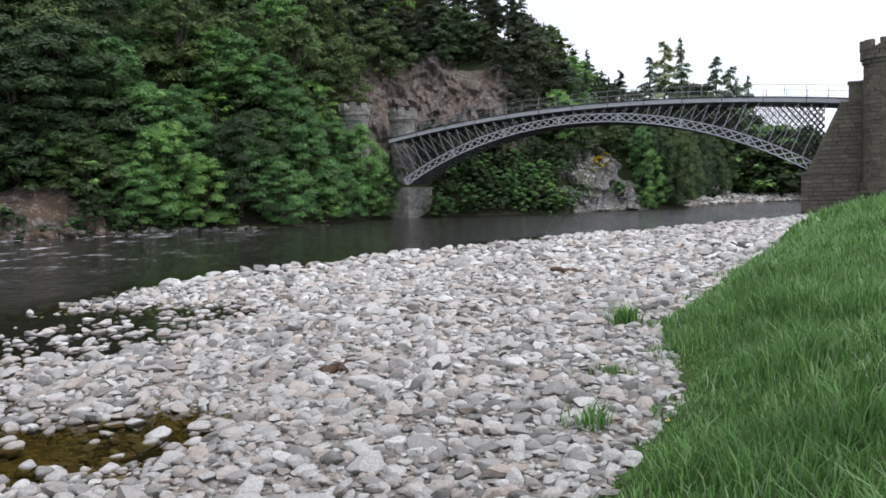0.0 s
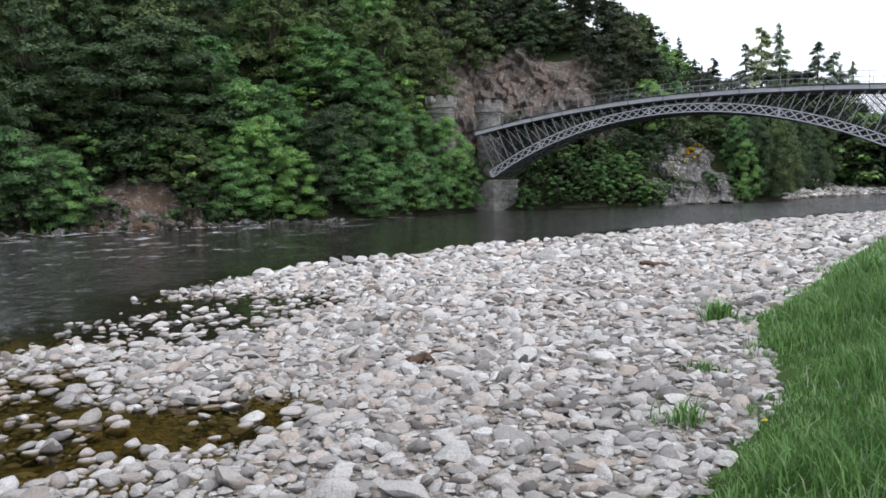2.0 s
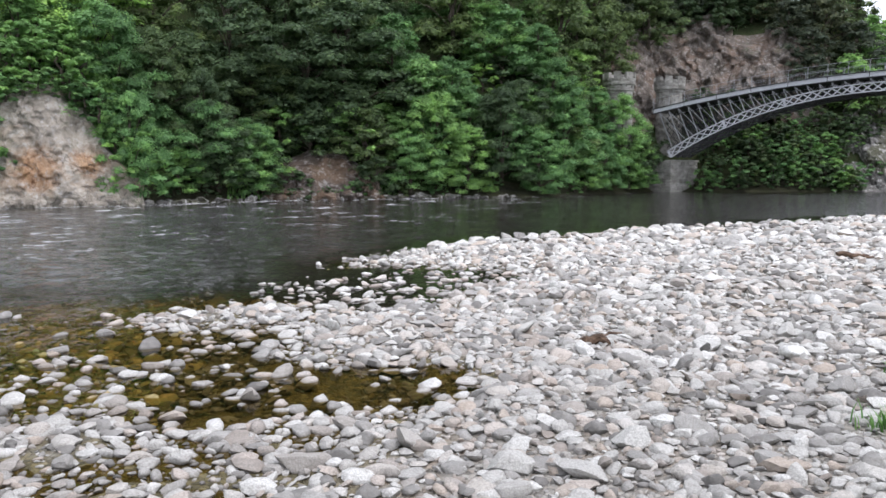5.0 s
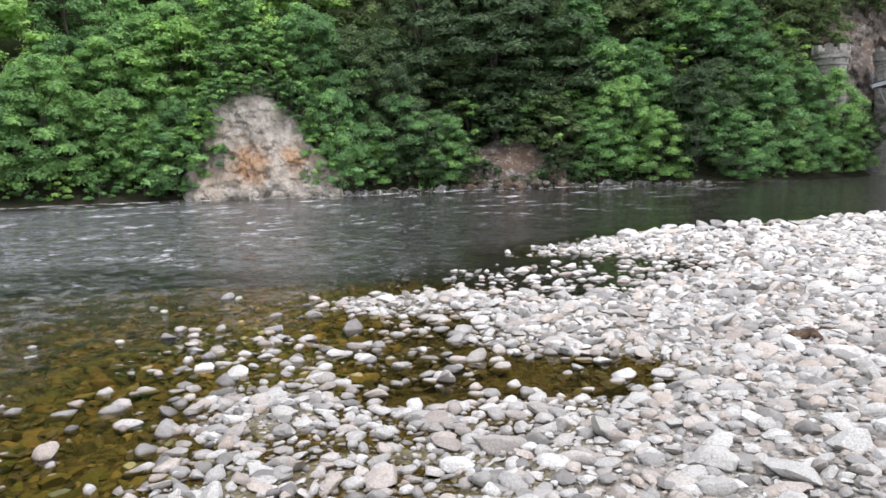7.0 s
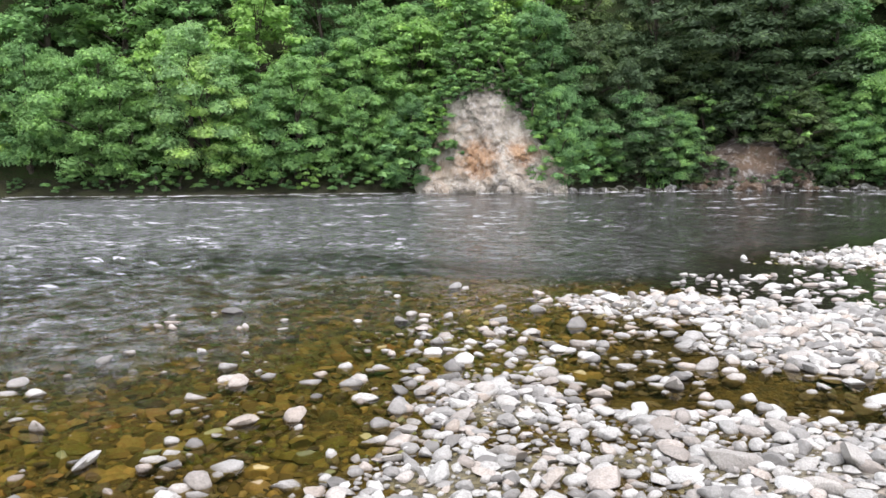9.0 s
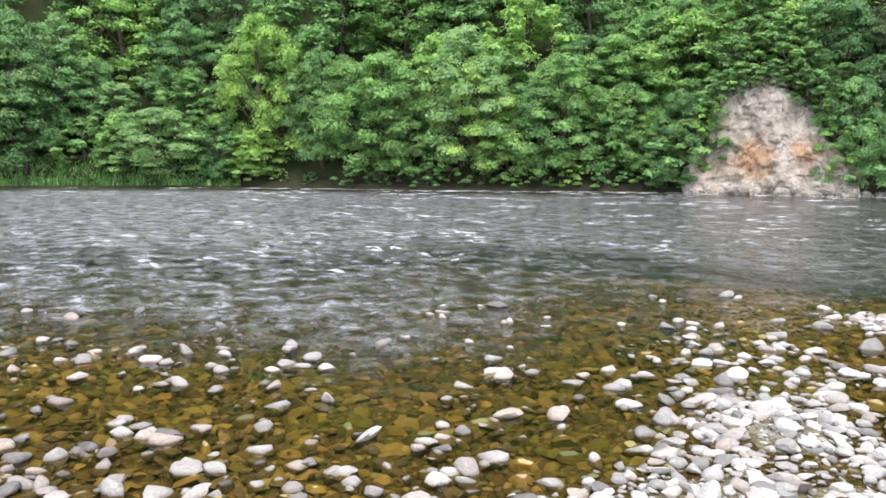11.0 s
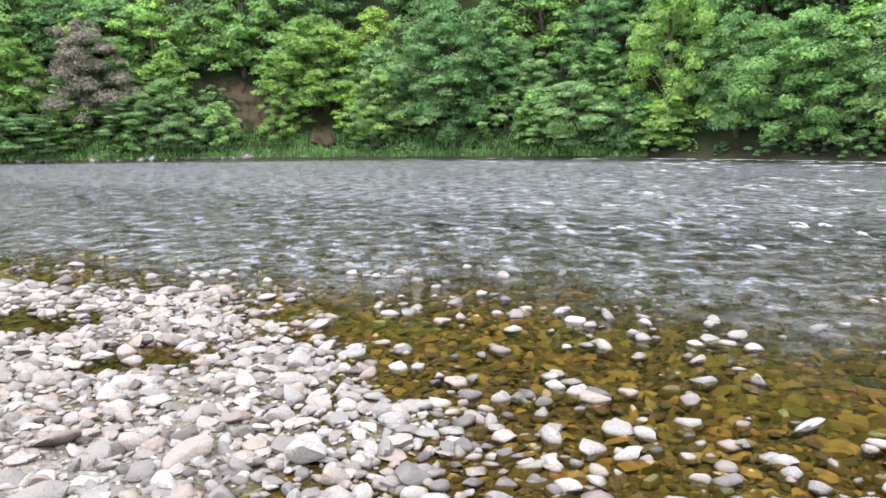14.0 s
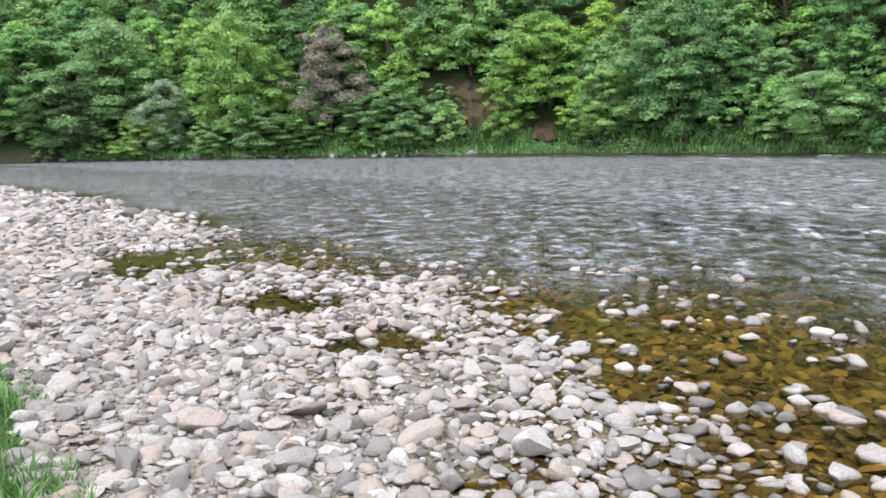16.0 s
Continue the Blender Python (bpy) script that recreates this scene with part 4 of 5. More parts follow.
for az, w, h, half, c in STAND:
    x, y = polar(az, w)
    plant("broadleaf_tree", NEAR_TREES, x, y, h / 9.8, c, WORDS[c] + " leafy tree on the steep river bank", "tree", "trees on the far bank", wide=half / 5.0 / (h / 9.8))

# the woods behind and between them
for band, (w_lo, w_hi, gap, h_lo, h_hi, first, last) in enumerate([(1.8, 3.4, 8.5, 5.0, 7.5, 4.5, 141), (5.0, 9.0, 5.8, 6.0, 9.0, 6, 141), (10.5, 15, 5.6, 8.0, 12, 4, 148), (17, 22, 6.0, 8.0, 12, 4, 148), (25, 31, 7.0, 8.0, 12, 4, 42), (25, 33, 6.5, 9.0, 13, 112, 148), (36, 44, 9, 9.0, 12, 4, 45)]):
    az = first
    while az < last:
        w = rng.uniform(w_lo, w_hi)
        h = rng.uniform(h_lo, h_hi)
        if not is_bare(az, w):
            x, y = polar(az, w)
            c = hue(az)
            if az < 40 and rng.random() < (0.35 if 10 < az < 25 else 0.8):
                c = "dark"
            plant("broadleaf_tree", FAR_TREES if w < 24 else HILL_TREES, x, y, h / 10, c, WORDS[c] + " leafy tree on the steep river bank", "tree", "trees on the far bank", wide=rng.uniform(0.95, 1.25))
        az += math.degrees(gap * rng.uniform(0.75, 1.25) / (float(bank_radius(np.array([az]))[0]) + w))
# dark woods over and beside the cliff
for w in (9, 13, 17, 21, 22.5, 25, 28, 32, 37, 43):
    az = -19.0
    while az < 9:
        ww = w + rng.uniform(-1.5, 1.5)
        if not is_bare(az, ww) and (az < 1 or w > 20):
            x, y = polar(az, ww)
            h = rng.uniform(5.0, 8.0) * (0.75 if az < -9 else 1.0)
            if rng.random() < 0.5 and w > 20:
                plant("pine_tree", PINES, x, y, h / 12, "dusk", "dark green pine high on the steep slope", "tree", "pines on the hillside", wide=1.2)
            else:
                c = rng.choice(["dusk", "dusk", "dark", "dusk"]) if az > -8 else rng.choice(["dark", "dark", "mid", "dusk"])
                plant("broadleaf_tree", HILL_TREES, x, y, h / 10, c, WORDS[c] + " tree on the hill by the bridge", "tree", "trees on the bridge hill", wide=1.15)
        az += math.degrees(4.6 * rng.uniform(0.75, 1.25) / 120)
for az, w, h, c in ((-15.2, 1.2, 7.5, "mid"), (-15.9, 2.5, 9, "dark"), (-16.4, 1.2, 8.5, "dark"), (-17.1, 1.5, 10, "dark"), (-17.7, 3, 9.5, "dark"), (-18.3, 5, 11, "dark"), (-19.0, 7, 11.5, "dark"), (-19.9, 9, 11, "dark"), (-16.8, 6, 11.5, "dark"), (-14.6, 5, 7.5, "mid")):
    x, y = polar(az, w)
    plant("broadleaf_tree", NEAR_TREES, x, y, h / 10, c, WORDS[c] + " tree leaning over the water past the headland", "tree", "trees on the bridge hill", wide=0.62)
# scrub on the headland under the arch
for i in range(190):
    az, w = rng.uniform(-17, 2.5) if i % 4 else rng.uniform(-7, 0.5), rng.uniform(0.3, 10)
    if 0.3 < az < 4 and w < 6 or (-14.0 < az < -9.5 and w < 7 and i % 4):
        continue
    x, y = polar(az, w)
    c = rng.choice(["dark", "mid", "dark"])
    plant("bush", SHRUBS, x, y, rng.uniform(0.5, 1.25), c, WORDS[c] + " scrub on the rocky bank below the bridge", "bush", "scrub below the bridge", wide=1.2)

for az, w, k in ((-8.3, 0.4, 1.0), (-8.9, 0.3, 0.9), (-9.3, 1.2, 1.2), (-8.0, 1.6, 1.4), (-14.8, 0.4, 0.9), (-10.6, 2.6, 0.8), (-12.9, 3.0, 0.9), (0.2, 0.5, 1.1), (-0.6, 0.4, 1.0)):
    x, y = polar(az, w)
    plant("bush", SHRUBS, x, y, k, "mid", "mid-green scrub hanging over the rocky bank below the bridge", "bush", "scrub below the bridge", wide=1.25)
for az, w, k in ((-11.6, 5.5, 1.0), (-12.0, 6.2, 0.8), (-10.2, 4.0, 0.6)):
    x, y = polar(az, w)
    plant("gorse_bush", SHRUBS, x, y, k, "gorse", "yellow-flowering gorse on the rocky headland", "bush", "gorse on the headland")
# bushes that crowd the bare rock: bearing, offset, height of the root, size
for az, w, z, k in ((39.3, 0.8, 0.6, 1.7), (40.2, 1.6, 1.6, 1.6), (41.2, 2.6, 4.6, 1.5), (41.2, 0.6, 4.6, 1.2), (42.1, 0.5, 6.8, 1.1), (42.9, 0.5, 8.0, 0.9), (43.8, 0.5, 8.6, 0.8), (44.8, 0.9, 9.0, 0.7), (45.6, 0.5, 8.9, 0.7), (46.5, 0.6, 8.7, 0.8), (47.5, 0.4, 8.2, 0.9), (48.4, 0.3, 7.2, 1.1), (49.1, 0.2, 5.2, 1.1), (49.8, 0.2, 3.2, 1.3), (44.2, 2.6, 10.0, 1.3), (46.0, 2.8, 10.2, 1.3), (47.6, 2.4, 9.6, 1.4), (42.8, 2.4, 9.0, 1.3), (43.8, 4.2, 11.4, 1.4), (45.6, 4.6, 12.0, 1.3), (47.0, 4.2, 11.2, 1.5), (50.2, 0.8, 1.6, 2.0), (51.0, 1.2, 0.8, 2.2), (42.0, -1.2, 1.3, 0.5), (48.9, 0.6, 2.4, 1.2), (23.4, 0.8, 0.6, 1.5), (24.4, 0.3, 0.4, 0.9), (25.2, 0.1, 0.3, 0.7), (24.0, 3.4, 3.8, 1.6), (26.0, 4.6, 5.4, 1.7), (28.2, 4.8, 5.6, 1.7), (30.2, 4.2, 5.0, 1.7), (31.4, 1.4, 1.2, 1.6), (27.0, 0.0, 0.3, 0.5)):
    x, y = polar(az, w)
    c = hue(az)
    plant("bush", SHRUBS, x, y, k, c, WORDS[c] + " bush growing on the bare rock", "bush", "bushes on the rock", z=z - 0.3, wide=1.25)
# undergrowth between the trees
for i in range(80):
    az, w = rng.uniform(5, 141), rng.uniform(2.5, 13)
    if not is_bare(az, w):
        x, y = polar(az, w)
        c = hue(az)
        plant("bush", SHRUBS, x, y, rng.uniform(0.9, 1.8), c, WORDS[c] + " bush between the trees of the bank", "bush", "undergrowth on the far bank", wide=1.4)
# low bushes at the waterline
az = 4.6
while az < 140:
    w = rng.uniform(0.5, 1.8)
    if (not is_bare(az, w) or (az > 20 and rng.random() < 0.3)) and not (86 < az < 132 and rng.random() < 0.65):
        x, y = polar(az, w)
        c = hue(az)
        plant("bush", SHRUBS, x, y, rng.uniform(0.5, 1.1), c, WORDS[c] + " low bush at the water's edge", "bush", "bushes on the far bank", wide=1.3)
    az += rng.uniform(1.5, 3.0)


# ---- the iron arch bridge ----
BRIDGE = pose(-3.8, 93.7, 0, 0, 0, -26.26)  # x along the span, y across it, away from the gravel bar
SPAN, RISE, SPRING, RIB_DEPTH = 43.4, 5.93, 3.95, 0.9
DECK_Y = (-0.12, 4.62)
RIBS_Y = (0.0, 1.5, 3.0, 4.5)
_R = (SPAN * SPAN / 4 + RISE * RISE) / (2 * RISE)


def arch_z(s, off=0.0):
    return SPRING + math.sqrt(max((_R + off) ** 2 - (s - SPAN / 2) ** 2, 0)) - (_R - RISE)


def arch_point(s, off, y):
    """A point off metres above the lower chord, measured square to the curve."""
    a = (s - SPAN / 2) / _R
    a = math.asin(max(-1, min(1, a)))
    return Vector((SPAN / 2 + (_R + off) * math.sin(a), y, SPRING + (_R + off) * math.cos(a) - (_R - RISE)))


def deck_z(s):
    k = 0.0034 if s < 23.5 else 0.0025
    return 11.75 - k * (s - 23.5) ** 2


bridge = empty("arch_bridge", BRIDGE, "grey painted cast-iron lattice arch bridge over the river", "bridge")


def ribbon(name, pts, w, d, material, parent, label=""):
    """One continuous bent bar, w deep in its plane and d thick across it."""
    bm = bmesh.new()
    rings = []
    for i, p in enumerate(pts):
        u = (pts[min(i + 1, len(pts) - 1)] - pts[max(i - 1, 0)]).normalized()
        n = u.cross(Vector((0, 1, 0))).normalized()
        rings.append([bm.verts.new(p + n * (w / 2 * a) + Vector((0, d / 2 * b, 0))) for a, b in ((-1, -1), (1, -1), (1, 1), (-1, 1))])
    for a, b in zip(rings[:-1], rings[1:]):
        for k in range(4):
            bm.faces.new((a[k], a[(k + 1) % 4], b[(k + 1) % 4], b[k]))
    bm.faces.new(rings[0])
    bm.faces.new(rings[-1])
    bmesh.ops.recalc_face_normals(bm, faces=bm.faces)
    return part(name, bm, material, parent, label)


STEPS = 48
for y in RIBS_Y:
    # the inner ribs take the darkened iron, shade put into their colour
    lead = y == 0.0
    rib = part("arch_rib", bmesh.new(), M_IRON if lead else M_IRON_SHADE_TRIM, bridge)
    ribbon("lower_chord", [arch_point(SPAN * i / STEPS, 0.05, y) for i in range(STEPS + 1)], 0.11, 0.2, M_IRON if lead else M_IRON_SHADE_TRIM, rib)
    ribbon("upper_chord", [arch_point(SPAN * i / STEPS, RIB_DEPTH - 0.05, y) for i in range(STEPS + 1)], 0.10, 0.2, M_IRON if lead else M_IRON_SHADE_TRIM, rib)
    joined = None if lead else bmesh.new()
    for i in range(STEPS):
        s0, s1 = SPAN * i / STEPS, SPAN * (i + 1) / STEPS
        bm = bmesh.new() if lead else joined
        bar(bm, arch_point(s0, 0.1, y - 0.01), arch_point(s1, RIB_DEPTH - 0.1, y - 0.01), 0.11, 0.07, (0, 1, 0))
        bar(bm, arch_point(s0, RIB_DEPTH - 0.1, y + 0.04), arch_point(s1, 0.1, y + 0.04), 0.11, 0.07, (0, 1, 0))
        if i % 7 == 0:
            bar(bm, arch_point(s0, 0.05, y), arch_point(s0, RIB_DEPTH - 0.05, y), 0.2, 0.22, (0, 1, 0))
        if lead:
            part("lattice_brace", bm, M_IRON, rib)
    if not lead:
        part("lattice", joined, M_IRON_SHADE_TRIM, rib)
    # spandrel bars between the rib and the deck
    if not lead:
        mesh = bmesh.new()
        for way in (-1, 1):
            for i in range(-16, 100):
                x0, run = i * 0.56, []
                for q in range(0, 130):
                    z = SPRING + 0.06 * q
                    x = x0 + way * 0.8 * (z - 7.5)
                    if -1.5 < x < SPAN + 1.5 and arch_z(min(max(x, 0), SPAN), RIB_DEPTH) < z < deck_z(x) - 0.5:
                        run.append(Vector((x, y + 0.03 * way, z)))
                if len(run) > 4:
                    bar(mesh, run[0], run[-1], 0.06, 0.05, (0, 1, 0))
        part("spandrel_lattice", mesh, M_IRON_SHADE_TRIM, rib)
        continue
    n = 40
    for i in range(n + 1):
        s = -1.6 + (SPAN + 3.2) * i / n
        half = -1 if s > SPAN / 2 else 1
        top = deck_z(s) - 0.55
        for lean in (0.42, 1.05):
            e = None
            way = half if lean > 0 else -half
            for q in range(220):
                t = s + way * q * 0.05
                if 0 <= t <= SPAN:
                    p = arch_point(t, RIB_DEPTH, y)
                    if abs(p.x - s) >= abs(lean) * (top - p.z) and 0 <= p.x <= SPAN:
                        e = p
                        break
            if e is None or top - e.z < 0.25 or (e.x - SPAN / 2) * half > 3 or abs(e.x - s) > 6:
                continue
            bm = bmesh.new()
            bar(bm, (s, y + (0.03 if lean > 0.5 else -0.03), top), e, 0.05 if lean > 0.5 else 0.08, 0.05, (0, 1, 0))
            part("spandrel_bar", bm, M_IRON_DULL, bridge)

# crossed bars added between the lower chords to darken the arch's underside
soffit = bmesh.new()
for i in range(STEPS):
    s0, s1 = SPAN * i / STEPS, SPAN * (i + 1) / STEPS
    for ya, yb in zip(RIBS_Y[:-1], RIBS_Y[1:]):
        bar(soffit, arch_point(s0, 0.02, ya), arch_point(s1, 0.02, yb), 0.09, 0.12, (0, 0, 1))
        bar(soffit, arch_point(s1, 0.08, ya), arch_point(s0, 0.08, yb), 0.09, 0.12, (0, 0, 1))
part("soffit_shade_bars", soffit, M_IRON_SHADE_TRIM, bridge)

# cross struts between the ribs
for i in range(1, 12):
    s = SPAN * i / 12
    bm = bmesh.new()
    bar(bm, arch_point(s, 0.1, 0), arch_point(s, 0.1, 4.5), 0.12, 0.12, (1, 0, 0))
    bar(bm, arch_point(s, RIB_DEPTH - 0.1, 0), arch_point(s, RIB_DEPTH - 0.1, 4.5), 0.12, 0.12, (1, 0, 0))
    part("cross_strut", bm, M_IRON_SHADE_TRIM, bridge)

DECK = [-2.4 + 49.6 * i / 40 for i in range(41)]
ribbon("deck", [Vector((s, 2.25, deck_z(s) - 0.18)) for s in DECK], 0.25, 4.5, M_IRON_SHADE_TRIM, bridge)
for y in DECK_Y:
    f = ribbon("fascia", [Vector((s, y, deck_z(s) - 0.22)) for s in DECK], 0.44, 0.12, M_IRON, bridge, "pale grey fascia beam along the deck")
    ribbon("cornice", [Vector((s, y, deck_z(s) + 0.03)) for s in DECK], 0.08, 0.3, M_IRON_SHADE_TRIM, f)
    ribbon("lower_flange", [Vector((s, y, deck_z(s) - 0.47)) for s in DECK], 0.07, 0.22, M_IRON_SHADE_TRIM, f)
    rail = part("railing", bmesh.new(), M_IRON, bridge, "thin grey iron railing")
    ribbon("handrail", [Vector((s, y, deck_z(s) + 1.22)) for s in DECK], 0.035, 0.035, M_IRON_DULL, rail)
    ribbon("middle_rail", [Vector((s, y, deck_z(s) + 0.72)) for s in DECK], 0.022, 0.02, M_IRON_DULL, rail)
    thin = bmesh.new()
    for i in range(200):
        s = -2.3 + 49.4 * i / 199
        bar(thin, (s, y, deck_z(s) + 0.05), (s, y, deck_z(s) + 0.72), 0.012, 0.012, (0, 1, 0))
    tagged(part("balusters", thin, M_IRON_DULL, rail), kind="stuff")
    for i in range(27):
        s = -2.3 + 49.4 * i / 26
        bm = bmesh.new()
        bar(bm, (s, y, deck_z(s)), (s, y, deck_z(s) + 1.22), 0.04, 0.04, (0, 1, 0))
        part("post", bm, M_IRON_DULL, rail)
        if i % 2 == 0 and y < 1:
            bm = bmesh.new()
            bar(bm, (s, y - 0.065, deck_z(s) - 0.02), (s, y - 0.065, deck_z(s) - 0.46), 0.06, 0.03, (0, 1, 0))
            part("joint_plate", bm, M_IRON_SHADE_TRIM, bridge)


# ---- masonry ----
def block_mesh(w, d, h, seed):
    """A quarry-faced block with a proud, uneven face towards -y."""
    rg = random.Random(seed)
    bm = bmesh.new()
    c = 0.03
    back = [bm.verts.new((x, d, z)) for x, z in ((0, 0), (w, 0), (w, h), (0, h))]
    rim = [bm.verts.new((x, 0, z)) for x, z in ((0.01, 0.01), (w - 0.01, 0.01), (w - 0.01, h - 0.01), (0.01, h - 0.01))]
    nose = [bm.verts.new((x, -rg.uniform(0.01, 0.035), z)) for x, z in ((c * 2, c), (w - c * 2, c), (w - c * 2, h - c), (c * 2, h - c))]
    for a, b in ((back, rim), (rim, nose)):
        for k in range(4):
            bm.faces.new((a[k], a[(k + 1) % 4], b[(k + 1) % 4], b[k]))
    bm.faces.new(nose)
    bm.normal_update()
    bmesh.ops.recalc_face_normals(bm, faces=bm.faces)
    me = bpy.data.meshes.new("block")
    bm.to_mesh(me)
    bm.free()
    return me


BLOCKS = [(w, [block_mesh(w - 0.008, 0.25, 0.393, 50 + i * 4 + j) for j in range(3)]) for i, w in enumerate((0.7, 1.0, 1.35))]
for _, ms in BLOCKS:
    for me in ms:
        me.materials.append(M_MASONRY)


def course(parent, m, x0, x1, z, rg, material):
    """One course of blocks along local x from x0 to x1."""
    x = x0
    while x < x1 - 0.3:
        w, ms = rg.choice([b for b in BLOCKS if b[0] <= x1 - x + 0.02] or BLOCKS[:1])
        if x1 - x - w < 0.3:
            w = x1 - x
        me = rg.choice(ms)
        o = new("block", me)
        o.parent = parent
        o.matrix_local = m @ Matrix.Translation((x, 0, z)) @ Matrix.Diagonal((w / (me.vertices[1].co.x + 0.008), 1, 1, 1))
        if material is not M_MASONRY:
            o.material_slots[0].link = "OBJECT"
            o.material_slots[0].material = material
        x += w


def abutment(name, m, lower, ledge_z, upper, y0, y1, material, label):
    """A stone pier: a lower block, a ledge and a raking upper part whose front leans back. In the bridge's frame; x runs inland."""
    ob = empty(name, BRIDGE @ m, label, "bridge pier")
    bm = bmesh.new()
    box(bm, (lower[0] + 0.2, y0 + 0.2, -1.5), (lower[1], y1 - 0.2, ledge_z))
    part("core", bm, M_MORTAR, ob)
    bm = bmesh.new()
    box(bm, (lower[0] - 0.12, y0 - 0.12, ledge_z), (lower[1], y1 + 0.12, ledge_z + 0.22))
    part("ledge", bm, material, ob, "projecting stone string course")
    rg = random.Random(5)
    for i in range(int(ledge_z / 0.4) + 3):
        z = ledge_z - 0.4 * (i + 1)
        course(ob, Matrix.Translation((0, y0, 0)), lower[0], min(lower[1], lower[0] + 6), z, rg, material)
        course(ob, Matrix.Translation((lower[0], y1, 0)) @ pose(0, 0, 0, 0, 0, -90), 0, y1 - y0, z, rg, material)
    if upper:
        xa, xb, zt = upper
        base = ledge_z + 0.22
        bm = bmesh.new()
        prof = [(xa + 0.25, base), (lower[1], base), (lower[1], zt), (xb + 0.25, zt)]
        f0 = [bm.verts.new((x, y0 + 0.2, z)) for x, z in prof]
        f1 = [bm.verts.new((x, y1 - 0.2, z)) for x, z in prof]
        bm.faces.new(f0)
        bm.faces.new(f1[::-1])
        for k in range(4):
            bm.faces.new((f0[k], f1[k], f1[(k + 1) % 4], f0[(k + 1) % 4]))
        part("raking_core", bm, M_MORTAR, ob)
        rows = int((zt - base) / 0.4)
        for i in range(rows):
            z = base + 0.4 * i
            x = xa + (xb - xa) * (z - base) / (zt - base)
            course(ob, Matrix.Translation((0, y0, 0)), x, min(lower[1], x + 6), z, rg, material)
        for y in (y0 - 0.02, y1 - 0.38):
            bm = bmesh.new()
            a, b = Vector((xa - 0.05, y + 0.2, base)), Vector((xb - 0.05, y + 0.2, zt))
            bar(bm, a, b, 0.28, 0.42, (0, 1, 0))
            part("raking_coping", bm, material, ob, "sloping stone coping")
    return ob


def tower(m, radius, z_base, z_top, material, label, group):
    """A round castellated tower: coursed blocks, corbelled crown, merlons."""
    ob = empty("castellated_tower", m, label, "tower", group)
    bm = bmesh.new()
    n = 24
    shaft_top = z_top - 2.0
    rings = [(radius - 0.05, z_base - 0.8), (radius - 0.05, shaft_top), (radius + 0.1, z_top - 0.9), (radius - 0.45, z_top - 0.9)]
    vs = [[bm.verts.new((r * math.cos(2 * math.pi * k / n), r * math.sin(2 * math.pi * k / n), z)) for k in range(n)] for r, z in rings]
    for a, b in zip(vs[:-1], vs[1:]):
        for k in range(n):
            bm.faces.new((a[k], a[(k + 1) % n], b[(k + 1) % n], b[k]))
    bm.faces.new(vs[-1])
    part("core", bm, M_MORTAR, ob)
    rg = random.Random(int(radius * 100 + z_top))
    verts, faces = [], []
    z = z_base
    row = 0
    while z < z_top - 0.75:
        h = 0.36
        cnt = 14
        r = radius + (0.28 if z > shaft_top + 0.25 else 0.12 if z > shaft_top - 0.15 else 0.0) + (0.18 if z < z_base + 0.9 else 0)
        for k in range(cnt):
            a0 = 2 * math.pi * (k + 0.5 * (row % 2) + rg.uniform(-0.1, 0.1)) / cnt
            a1 = a0 + 2 * math.pi / cnt * 0.994
            o = len(verts)
            pr = rg.uniform(0.005, 0.04)
            am = (a0 + a1) / 2
            for rr, zz in ((r - 0.2, z), (r, z + 0.006), (r + pr, z + 0.05), (r + pr, z + h - 0.05), (r, z + h - 0.006), (r - 0.2, z + h)):
                for a in (a0, am, a1):
                    verts.append((rr * math.cos(a), rr * math.sin(a), zz))
            for q in range(5):
                for c in range(2):
                    b = o + q * 3 + c
                    faces.append((b, b + 1, b + 4, b + 3))
            for c in (0, 2):
                faces.append([o + q * 3 + c for q in (range(6) if c == 2 else range(5, -1, -1))])
        z += h
        row += 1
    tagged(part("masonry", mesh_of("masonry", verts, faces, material), material, ob), kind="stuff")
    for k in range(8):
        bm = bmesh.new()
        a = 2 * math.pi * k / 8
        r0, r1, span = radius - 0.2, radius + 0.34, 0.44
        pts = [(r, a + s) for s in (-span / 2, 0, span / 2) for r in (r0, r1)]
        lo = [bm.verts.new((r * math.cos(t), r * math.sin(t), z_top - 0.9)) for r, t in pts]
        hi = [bm.verts.new((r * math.cos(t), r * math.sin(t), z_top - (0.0 if k % 2 == 0 else 0.04))) for r, t in pts]
        for i, j in ((1, 3), (3, 5), (5, 4), (4, 2), (2, 0), (0, 1)):
            bm.faces.new((lo[i], lo[j], hi[j], hi[i]))
        bm.faces.new((hi[0], hi[1], hi[3], hi[2]))
        bm.faces.new((hi[2], hi[3], hi[5], hi[4]))
        bmesh.ops.recalc_face_normals(bm, faces=bm.faces)
        part("merlon", bm, material, ob)
    return ob


abutment("bridge_pier", Matrix.Identity(4), (42.9, 52.0), 3.45, (43.5, 46.4, 10.1), -0.9, 5.4, M_MASONRY, "brown coursed stone pier carrying the arch on the grassy bank")
abutment("bridge_pier", Matrix.Translation((0.5, 0, 0)) @ Matrix.Diagonal((-1, 1, 1, 1)), (0.0, 9.0), 3.45, None, -0.9, 5.4, M_MASONRY_PALE, "stone pier carrying the arch at the far waterline")
tower(BRIDGE @ Matrix.Translation((49.6, -1.6, 0)), 1.6, 1.6, 15.2, M_MASONRY, "tall brown stone castellated tower beside the bridge", "bridge towers")
tower(pose(-9.8, 93.5, 0), 1.55, 4.0, 13.7, M_MASONRY_PALE, "pale grey stone castellated tower among the trees", "bridge towers")
